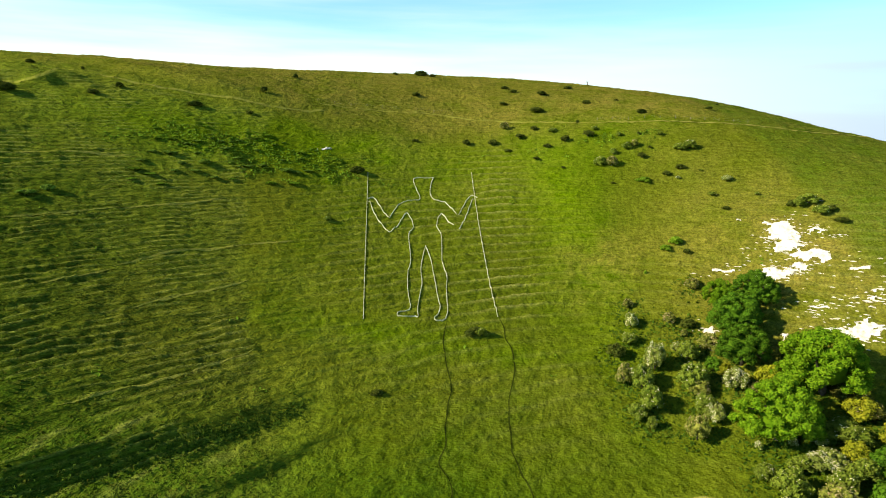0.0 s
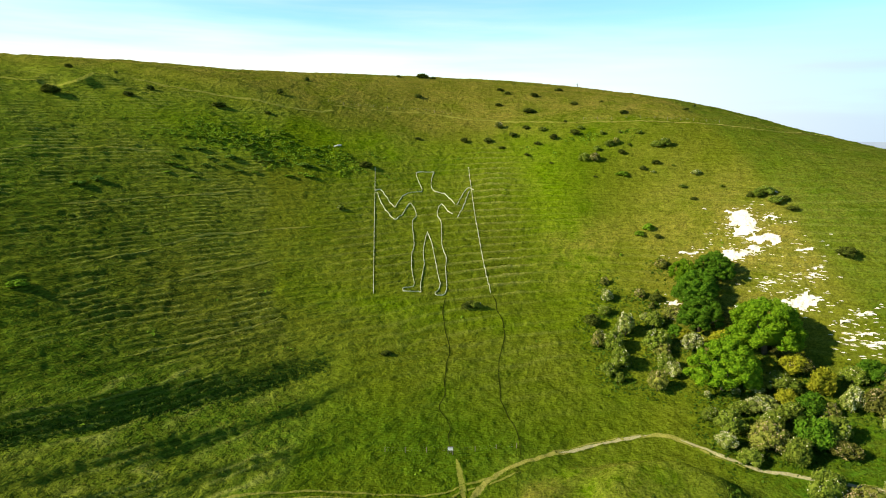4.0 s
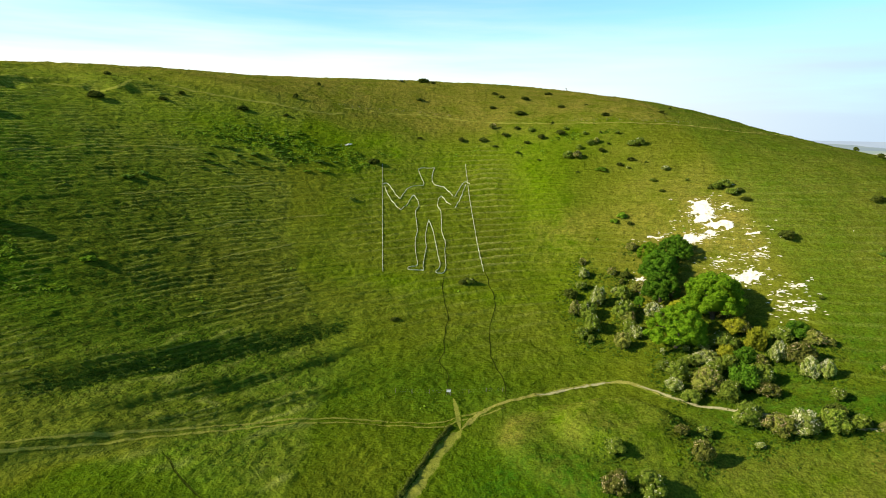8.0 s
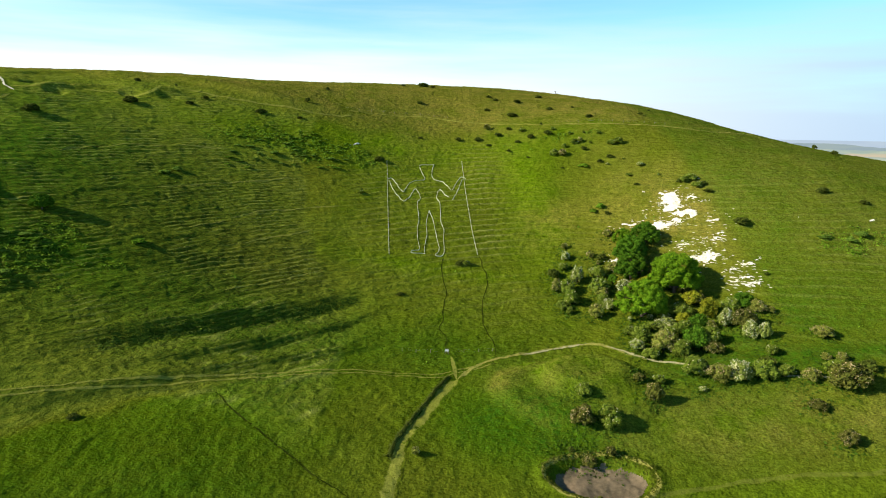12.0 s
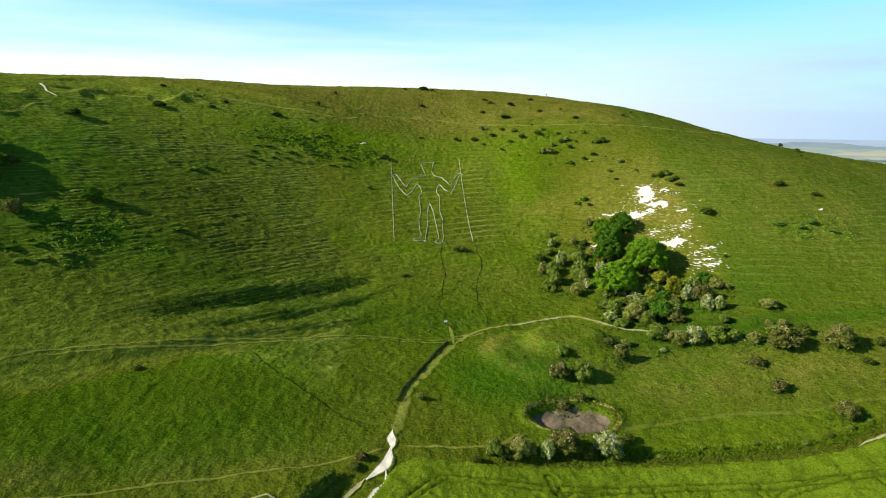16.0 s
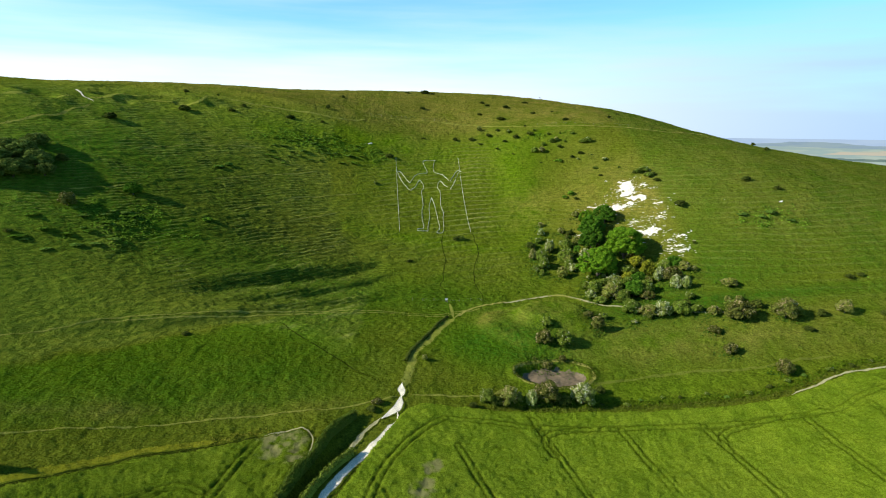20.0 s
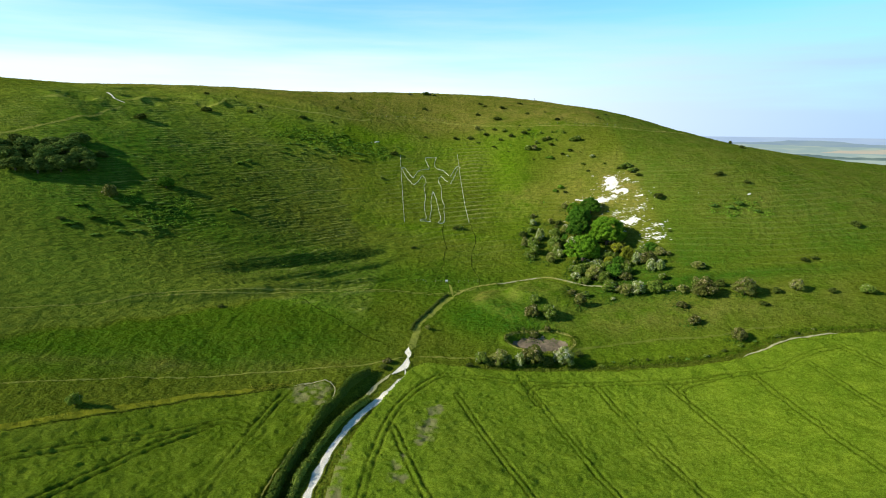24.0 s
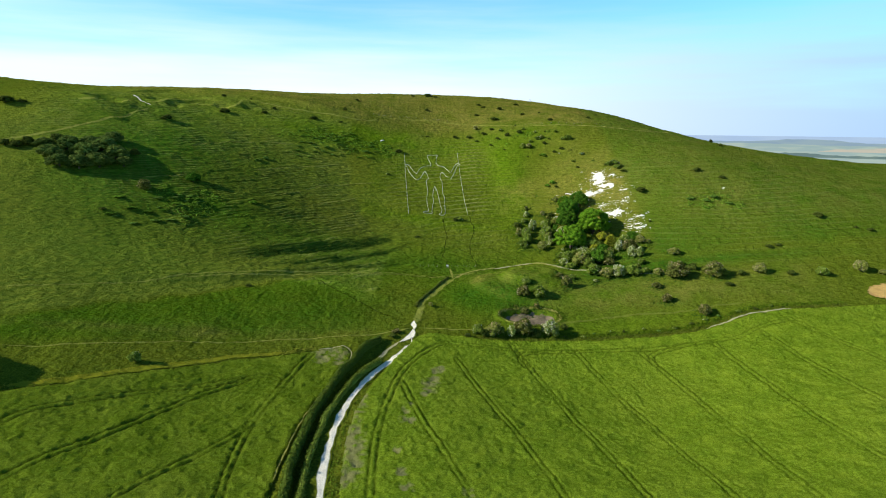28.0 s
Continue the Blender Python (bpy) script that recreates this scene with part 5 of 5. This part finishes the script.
EAST_COPSE += [(57.8, 129.1, 5.5, 5.4, "olive"), (58.9, 126.4, 4.9, 4.9, "white"), (53.6, 122.1, 5.8, 6.3, "pink"), (63.7, 116.8, 2.1, 2.0, "white"), (71.9, 158.6, 8.0, 8.4, "tree_green"), (79.6, 155.7, 11.2, 10.0, "tree_ivy"), (72.5, 149.7, 13.0, 11.6, "tree_ivy"), (70.5, 140.7, 13.0, 10.7, "tree_ivy"), (63.9, 140.4, 4.4, 4.1, "ivy_bush"), (65.7, 138.5, 4.1, 3.8, "gold"), (73.0, 132.3, 6.6, 6.2, "gold"), (69.6, 131.6, 4.3, 3.1, "pink"), (68.5, 118.9, 16.3, 14.7, "tree_green"), (82.0, 127.8, 19.9, 15.6, "tree_green"), (77.1, 131.2, 8.9, 7.5, "tree_green"), (82.5, 139.8, 7.6, 3.8, "rust"), (84.7, 124.8, 5.7, 3.2, "rust"), (85.0, 119.1, 7.3, 5.9, "gold"), (80.3, 115.5, 10.1, 5.0, "olive"), (75.3, 116.2, 4.0, 2.3, "white")]
EAST_COPSE += [(70.3, 116.7, 2.7, 1.9, "white"), (61.5, 109.3, 4.6, 3.7, "olive"), (63.9, 104.7, 7.3, 5.9, "olive"), (61.2, 99.7, 5.9, 3.6, "white"), (68.9, 110.4, 5.7, 3.6, "olive"), (73.5, 110.0, 7.9, 4.4, "white"), (68.9, 97.9, 9.6, 7.3, "pink"), (63.6, 94.5, 5.8, 3.5, "olive"), (72.6, 93.4, 7.4, 6.3, "olive"), (82.4, 106.7, 8.0, 5.8, "ivy_bush"), (78.3, 97.0, 9.1, 7.9, "ivy_bush"), (79.0, 110.7, 6.4, 4.3, "gold"), (86.1, 119.5, 7.8, 5.2, "rust"), (87.3, 111.7, 6.6, 7.9, "gold"), (82.4, 98.0, 7.7, 6.5, "olive"), (85.6, 105.0, 4.8, 3.8, "pink"), (95.1, 112.9, 6.7, 4.6, "olive"), (98.9, 112.8, 7.8, 5.6, "ivy_bush"), (101.8, 108.6, 6.4, 4.6, "pink"), (105.1, 106.8, 3.4, 2.1, "pink")]
EAST_COPSE += [(90.0, 104.7, 5.2, 7.2, "white"), (94.4, 102.0, 9.3, 7.7, "rust"), (94.1, 97.0, 5.1, 6.4, "white"), (98.1, 95.9, 4.4, 5.9, "white"), (81.9, 92.7, 6.0, 4.3, "rust"), (77.7, 105.9, 6.3, 4.9, "olive"), (72.8, 103.9, 6.2, 5.1, "olive")]
LOWER_COPSE = [(72.5, 82.8, 8.4, 6.2, "olive"), (77.8, 78.8, 8.3, 5.8, "pink"), (82.8, 78.2, 7.6, 6.3, "white"), (89.3, 77.8, 8.0, 5.9, "olive"), (96.4, 87.9, 4.4, 3.3, "olive"), (100.2, 74.3, 5.8, 3.8, "pink"), (107.6, 69.4, 11.2, 8.0, "rust"), (107.4, 75.4, 6.7, 4.6, "olive"), (108.6, 82.1, 3.2, 2.6, "pink"), (112.3, 80.9, 4.0, 3.0, "pink"), (122.8, 67.4, 11.1, 7.9, "pink"), (113.6, 92.8, 7.6, 3.8, "pink"), (96.0, 63.5, 5.5, 2.8, "rust"), (96.4, 50.5, 5.3, 4.2, "rust"), (107.8, 38.2, 6.6, 5.4, "rust"), (38.6, 72.4, 4.9, 4.2, "olive"), (36.2, 60.9, 6.6, 6.2, "rust"), (43.0, 60.7, 7.7, 6.5, "olive"), (56.8, 69.9, 5.6, 5.7, "rust"), (61.3, 79.6, 4.1, 2.6, "olive"), (71.6, 74.4, 2.6, 1.6, "white"), (55.2, 78.0, 3.6, 2.6, "rust"), (35.2, 48.8, 4.7, 2.7, "rust"), (40.5, 50.1, 3.2, 1.9, "rust"), (31.7, 51.9, 2.2, 1.4, "dark"), (91.9, 81.6, 5.8, 4.3, "dark"), (95.4, 77.8, 5.8, 3.4, "olive"), (116.1, 75.3, 5.2, 3.6, "dark")]
POND_SIDE = [(13.9, 26.7, 5.8, 4.6, "olive"), (16.9, 25.6, 3.6, 3.4, "dark"), (20.9, 26.8, 7.8, 6.5, "pink"), (27.3, 26.7, 3.9, 6.0, "white"), (32.2, 29.0, 9.1, 7.7, "rust"), (37.4, 27.8, 3.7, 3.9, "dark"), (43.0, 29.1, 8.7, 7.6, "white"), (49.3, 34.4, 3.6, 2.7, "dark"), (9.7, 22.9, 2.7, 1.6, "dark"), (-5, 46.9, 2.5, 2.2, "pink"), (-17.6, 19, 3.8, 2, "rust"), (-18.9, 15.9, 3.5, 1.4, "dark")]
EAST_SLOPE = [(144.2, 68.2, 6.3, 5.8, "pink"), (127.7, 67.9, 4.5, 3.9, "olive"), (189.3, 67.4, 7.4, 6.1, "pink"), (197.5, 64.2, 4, 3.1, "pink"), (170.3, 64, 6.5, 4.4, "olive"), (157.6, 66.3, 3.8, 2.3, "dark"), (135.7, 67.6, 4.3, 2.8, "dark"), (126.5, 59.1, 4.1, 1.4, "dark"), (194.4, 112.7, 5.8, 3.4, "dark"), (158.8, 89.5, 4, 1.9, "dark"), (163.8, 90.8, 3.4, 1.6, "dark"), (213.8, 99.7, 3.1, 1.7, "dark"), (208.2, 102.3, 2, 1.4, "dark"), (148.1, 159.5, 5.7, 2.5, "dark")]
EAST_SLOPE += [(159.9, 151.6, 3.9, 1.8, "dark"), (113.3, 149.2, 6.8, 3.1, "dark"), (148.2, 133.3, 5.4, 3, "bramble"), (143.6, 131, 4.7, 1.7, "bramble"), (135.5, 134.1, 4.7, 1.3, "bramble"), (154.4, 127.3, 4.7, 1.3, "bramble"), (111.1, 123.3, 1.6, 1.3, "dark"), (186.5, 233.7, 3, 2.2, "dark"), (185.4, 215.2, 3.7, 2.1, "dark")]
rng = np.random.RandomState(11)
for row in HILLTOP + UPPER_SCRUB + WEST_SCRUB + WEST_COPSE + WEST_SLOPE + FIGURE_FOOT + EAST_COPSE + LOWER_COPSE + POND_SIDE + EAST_SLOPE:
    plant(*row, rng)
for i in range(44):  # brambles that fill the two patches of scrub
    u, v = rng.normal(0, 0.35, 2) + rng.uniform(-0.75, 0.75, 2)
    a, b, kind = (-72 + 36 * u + 4 * v, 212 + 9 * v + 3 * u, ("bramble", "bramble", "green", "green")[i % 4])
    if i % 3 == 0:
        a, b = -126 + 14 * u, 101 + 12 * v + 0.2 * u
    elif i % 7 == 1:
        a, b = 147 + 14 * u, 131 + 6 * v
    plant(a, b, rng.uniform(1.6, 4.2), rng.uniform(0.4, 1.0), kind, rng)
edge = curve([(a + 0.8, b + 4.6) for a, b in EAST_FIELD[3:-2]], 1.0)
for i in range(22):  # low scrub along the crop
    a, b = edge[int(len(edge) * (i / 22) ** 1.3)] + rng.normal(0, 0.8, 2)
    plant(a, b, rng.uniform(1.2, 2.8), rng.uniform(0.5, 1.3), ("dark", "olive", "bramble", "olive")[i % 4], rng)
plant(SHADETREE[0], SHADETREE[1], 26, 17, "tree_ivy", rng)
for root, m in SPOTS:
    root.matrix_basis = m


# ---- hedges ----
def hedge(pts, wide, tall, colour, label, density=9.0, size=0.28, seed=3):
    rng = np.random.RandomState(seed)
    line = curve(pts, 1.0)
    s = sides(line)
    n = len(line)
    z0 = surface(line[:, 0], line[:, 1])
    high = tall * (1 + 0.22 * rough(line[:, 0], line[:, 1], 5, seed) + 0.12 * rough(line[:, 0], line[:, 1], 1.7, seed + 1))
    ang = np.linspace(0, math.pi, 9)
    ring_u, ring_v = np.cos(ang), np.sin(ang) ** 0.6
    half = wide / 2 * (1 + 0.2 * rough(line[:, 0], line[:, 1], 4, seed + 2))
    xy = line[:, None] + s[:, None] * (ring_u[None, :, None] * half[:, None, None] * 0.86)
    z = z0[:, None] - 0.2 + ring_v[None] * high[:, None] * 0.92 + 0.2 * ring_v[None]
    z += 0.1 * rough(xy[..., 0], xy[..., 1], 0.8, seed)
    k = np.arange(n * 9).reshape(n, 9)
    q = np.stack([k[:-1, :-1], k[1:, :-1], k[1:, 1:], k[:-1, 1:]], -1).reshape(-1, 4)
    root = tagged(new("hedge"), label, "hedge")
    crown = build("crown", np.concatenate([xy, z[..., None]], 2).reshape(-1, 3), q, LEAVES[colour], root)
    count = int(density * n * (wide + 1.6 * tall))
    i, u = rng.randint(0, n, count), rng.uniform(0, math.pi, count)
    c, v = np.cos(u), np.sin(u) ** 0.6
    p = np.concatenate([line[i] + s[i] * (c * half[i])[:, None] + rng.uniform(-0.5, 0.5, (count, 2)), (z0[i] + v * high[i])[:, None] + rng.normal(0, 0.06, (count, 1))], 1)
    nrm = np.concatenate([s[i] * c[:, None], v[:, None]], 1)
    build("leaves", *sprays(p, nrm, size, rng), LEAVES[colour], crown)
    return root


hedge(HEDGE_WEST, 1.9, 2.7, "hedge", "tall dense hedge along the sunken farm lane", seed=5)
hedge(HEDGE_EAST, 1.5, 1.9, "olive", "clipped hedge between the lane and the chalk track", seed=6)

hedge(DITCH, 1.3, 0.9, "dark", "dark overgrown ditch bank beside the grass path", 7.0, 0.22, seed=13)

# ---- tussocks of longer grass ----
def tussocks(name, places, size, material, label, seed):
    rng = np.random.RandomState(seed)
    x, y = places[:, 0], places[:, 1]
    p = np.stack([x, y, surface(x, y) + size * 0.25], 1)
    up = np.tile([0.0, -0.35, 1.0], (len(p), 1))
    tagged(build(name, *sprays(p, up, size, rng), material), label, "grass", kind="stuff")


def strewn(n, mask, box, seed):
    """Places within a box of the plan, as dense as the mask says."""
    rng = np.random.RandomState(seed)
    p = np.stack([rng.uniform(box[0], box[1], n), rng.uniform(box[2], box[3], n)], 1)
    p = p[rng.uniform(0, 1, n) < mask(p[:, 0], p[:, 1])]
    for way in (DOWN_PATH, CHALK_PATH, HILL_PATH, JUNCTION, WEST_PATH, DRAIN, TROD_WEST, TROD_EAST, HILL_TRACK):
        p = p[gap(p[:, 0], p[:, 1], way) > 1.8]
    return p


tussocks("grass_tussock", strewn(28000, lambda x, y: ungrazed(x, y) * (0.5 + 0.5 * rough(x, y, 6, 40)), (-200, -30, 62, 260), 1), 0.3, TUFT_OLIVE, "coarse olive tussocks on the ungrazed slope", 1)
tussocks("low_scrub", strewn(85000, scrubby, (-150, 180, 80, 240), 12), 0.5, TUFT_SCRUB, "low carpet of bright green brambles and nettles", 12)
tussocks("grass_tussock", strewn(36000, lambda x, y: meadow(x, y)["rank"], (-130, 130, 45, 250), 2), 0.24, TUFT_GREEN, "rank dark green weeds in the deep green grass", 2)
tussocks("grass_tussock", strewn(26000, lambda x, y: ease(gap(x, y, WEST_FIELD), 3, 8) * 0.7 * ease(y, -20, 15) * (0.6 + 0.4 * rough(x, y, 8, 41)), (-190, 150, -20, 85), 3), 0.2, TUFT_FRESH, "fresh green tufts in the lower meadow", 3)

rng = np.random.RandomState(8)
# grass on the bank, its colour darkened to blend with the bank's shade
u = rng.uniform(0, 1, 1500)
tussocks("grass_tussock", np.stack([-90 + 61 * u + rng.normal(0, 1.2, 1500), 73 + 51 * u + rng.normal(0, 1.6, 1500)], 1), 0.36, TUFT_SHADE, "tall grass on the bank, coloured dark like its shade", 14)
# dark sprays paint the shade on the ground between the shrubs
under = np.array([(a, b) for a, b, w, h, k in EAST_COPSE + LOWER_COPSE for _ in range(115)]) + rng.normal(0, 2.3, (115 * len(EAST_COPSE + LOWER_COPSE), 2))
tussocks("undergrowth", under, 0.42, TUFT_SHADE, "low leaf sprays coloured for the shade under the thicket", 15)


def verge(pts, wide, n):
    line = curve(pts, 0.5)
    return line[rng.randint(0, len(line), n)] + rng.normal(0, wide, (n, 2))


ribbon("grass_verge", [(a - 0.3, b + 2.9) for a, b in WEST_FIELD[:6]], 2.5, YELLOW_GRASS, "strip of yellowed grass along the crop", "grass verge", lift=0.14, seed=34)
tussocks("grass_verge", verge([(a - 0.4, b + 2.9) for a, b in WEST_FIELD[:7]], 0.8, 1500), 0.28, TUFT_STRAW, "yellowed tall grass along the crop's edge", 4)
tussocks("grass_verge", verge([(a + 0.8, b + 4.2) for a, b in EAST_FIELD[3:-1]], 0.8, 3600), 0.38, TUFT_FRESH, "ragged dark green weeds along the crop", 9)
tussocks("grass_verge", verge([(a + 0.5, b + 2.0) for a, b in EAST_FIELD[3:-1]], 0.8, 2600), 0.34, TUFT_OLIVE, "overgrown strip of tall pale grass along the crop", 5)
ribbon("pond_rim", [(POND[0] + 12.9 * math.cos(a), POND[1] + 7.5 * math.sin(a)) for a in np.linspace(0.3, 6.5, 30)], 1.3, PALE_GRASS, "pale trodden grass rim of the dry pond", "pond rim", seed=41)
tussocks("grass_verge", verge([(POND[0] + 12.4 * math.cos(a), POND[1] + 7.3 * math.sin(a)) for a in np.linspace(0.2, 6.4, 22)], 0.6, 1700), 0.30, TUFT_OLIVE, "ring of tall pale grass round the dry pond", 6)
tussocks("grass_verge", verge([(a + 2.4, b) for a, b in TRACK[2:]], 0.7, 1300), 0.28, TUFT_FRESH, "rough grass between the chalk track and the crop", 7)
# the shadow side of the crop's edge, painted as a dark ribbon
ribbon("field_edge", [(a, b + 0.7) for a, b in WEST_FIELD[:7]], 0.45, DARK_WAY, "dark furrow line coloured for the shade of the crop's edge", "furrow", lift=0.2, seed=43)
ribbon("field_edge", WEST_FIELD[6:12], 0.42, PALE_WAY, "pale bare strip round the corner of the crop", "field edge", lift=0.5, seed=33)
ribbon("field_edge", WEST_FIELD[11:16], 0.42, PALE_GRASS, "thin pale grass strip between crop and hedge", "field edge", lift=0.4, seed=35)
ribbon("footpath", EAST_FIELD[8:12], 0.7, PALE_WAY, "bare chalky strip at the crop's edge", lift=0.5, seed=31)

# ---- the dry pond ----
px, py, pq = sheet(np.linspace(-11.6, 11.6, 60), np.linspace(-9.2, 9.2, 50))
keep = (np.hypot(px / 10.6, py / 6.0) + 0.05 * rough(px, py, 2.0, 3))[pq].max(1) < 0.97
used, index = np.unique(pq[keep], return_inverse=True)
pz = surface(px + POND[0], py + POND[1]) + 0.12
pond = build("pond_bed", np.stack([px + POND[0], py + POND[1], pz], 1)[used], index.reshape(-1, 4), MUD, smooth=True)
tagged(pond, "dried-out round pond with cracked brown mud", "pond", kind="structure")

# ---- bare field beyond the crop ----
bx, by, bq = sheet(np.arange(-16, 40, 1.0), np.arange(-5, 30, 1.0))
keep = (np.hypot((bx - 22) / 22, (by - 8) / 9) + 0.12 * rough(bx, by, 6, 2))[bq].max(1) < 1
used, index = np.unique(bq[keep], return_inverse=True)
bare = build("bare_field", np.stack([bx + BARE[0], by + BARE[1], surface(bx + BARE[0], by + BARE[1]) + 0.3], 1)[used], index.reshape(-1, 4), PLOUGH, smooth=True)
tagged(bare, "patch of bare ochre farm soil beside the crop", "field", kind="structure")


# ---- notice board, fences, marker post ----
def box(bm, x, y, z, sx, sy, sz):
    made = bmesh.ops.create_cube(bm, size=1, matrix=Matrix.Translation((x, y, z)) @ Matrix.Diagonal((sx, sy, sz, 1)))["verts"]
    bmesh.ops.bevel(bm, geom=list({e for v in made for e in v.link_edges}), offset=min(sx, sy, sz) * 0.12, segments=1, affect="EDGES")


def board():
    root = tagged(new("notice_board"), "small white notice board on wooden posts in rough grass", "notice board")
    bm = bmesh.new()
    box(bm, 0, 0, 1.3, 1.1, 0.08, 0.7)
    part("panel", bm, PAINT, root, "white painted panel")
    for dx in (-0.48, 0.48):
        bm = bmesh.new()
        box(bm, dx, 0.09, 0.75, 0.12, 0.12, 1.9)
        part("post", bm, WOOD, root)
    bm = bmesh.new()
    box(bm, 0, 0, 1.72, 1.3, 0.28, 0.07)
    part("rain_cap", bm, WOOD, root)
    root.matrix_basis = pose(STILE[0], STILE[1], ground_z(*STILE))


board()


def fence(pts, every, label):
    line = curve(pts, every)
    root = tagged(new("fence"), label, "fence")
    posts = bmesh.new()
    box(posts, 0, 0, 0.5, 0.12, 0.12, 1.35)
    first = part("post", posts, WOOD, root)
    for i, (x, y) in enumerate(line):
        ob = first if i == 0 else new("post", first.data)
        ob.parent = root
        ob.matrix_basis = pose(x, y, ground_z(x, y), 0, 0, 20 * i)
    for h in (0.45, 1.0):
        bm = bmesh.new()
        for (ax, ay), (bx, by) in zip(line, line[1:]):
            limb(bm, (ax, ay, ground_z(ax, ay) + h), (bx, by, ground_z(bx, by) + h), 0.004, 0.004, 4)
        part("wire", bm, STEEL, root)


fence([(a, b + 3) for a, b in RIDGE_PATH[3:6]], 5.0, "old post and wire fence across the upper slope")
fence([(a, b + 3) for a, b in RIDGE_PATH[0:3]], 6.0, "old post and wire fence across the upper slope")
fence(FOOT_FENCE, 4.0, "post and wire fence below the hill figure")
root = tagged(new("marker_post"), "small wooden marker post on the ridge", "post")
bm = bmesh.new()
box(bm, 0, 0, 0.9, 0.3, 0.3, 2.4)
part("post", bm, WOOD, root)
bm = bmesh.new()
box(bm, -0.3, 0, 1.9, 1.0, 0.08, 0.3)
part("finger_board", bm, WOOD, root)
root.matrix_basis = pose(SIGN[0], SIGN[1], ground_z(*SIGN))

# ---- the distance: painted backdrops of hazy fields, low downs and the sea, far off ----
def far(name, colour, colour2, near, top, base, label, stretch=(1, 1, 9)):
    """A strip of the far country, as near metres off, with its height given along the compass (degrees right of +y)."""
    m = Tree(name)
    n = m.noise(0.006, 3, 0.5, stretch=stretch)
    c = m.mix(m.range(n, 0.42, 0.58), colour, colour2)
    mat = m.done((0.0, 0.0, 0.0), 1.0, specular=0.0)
    # air haze is painted into each strip's colours, which glow by themselves
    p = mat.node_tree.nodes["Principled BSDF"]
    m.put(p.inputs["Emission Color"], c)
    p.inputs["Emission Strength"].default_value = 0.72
    az = np.linspace(top[0][0], top[-1][0], 160)
    z = np.interp(az, [a for a, _ in top], [b for _, b in top]) + 3.0 * rough(az * 40, az * 0, 14.0, 3) * (near < 4590)
    e, r = np.radians(az), near
    v = np.stack([np.stack([r * np.sin(e), r * np.cos(e) - 200, np.full(160, float(base))], 1), np.stack([r * np.sin(e), r * np.cos(e) - 200, z], 1)], 1).reshape(-1, 3)
    k = np.arange(159) * 2
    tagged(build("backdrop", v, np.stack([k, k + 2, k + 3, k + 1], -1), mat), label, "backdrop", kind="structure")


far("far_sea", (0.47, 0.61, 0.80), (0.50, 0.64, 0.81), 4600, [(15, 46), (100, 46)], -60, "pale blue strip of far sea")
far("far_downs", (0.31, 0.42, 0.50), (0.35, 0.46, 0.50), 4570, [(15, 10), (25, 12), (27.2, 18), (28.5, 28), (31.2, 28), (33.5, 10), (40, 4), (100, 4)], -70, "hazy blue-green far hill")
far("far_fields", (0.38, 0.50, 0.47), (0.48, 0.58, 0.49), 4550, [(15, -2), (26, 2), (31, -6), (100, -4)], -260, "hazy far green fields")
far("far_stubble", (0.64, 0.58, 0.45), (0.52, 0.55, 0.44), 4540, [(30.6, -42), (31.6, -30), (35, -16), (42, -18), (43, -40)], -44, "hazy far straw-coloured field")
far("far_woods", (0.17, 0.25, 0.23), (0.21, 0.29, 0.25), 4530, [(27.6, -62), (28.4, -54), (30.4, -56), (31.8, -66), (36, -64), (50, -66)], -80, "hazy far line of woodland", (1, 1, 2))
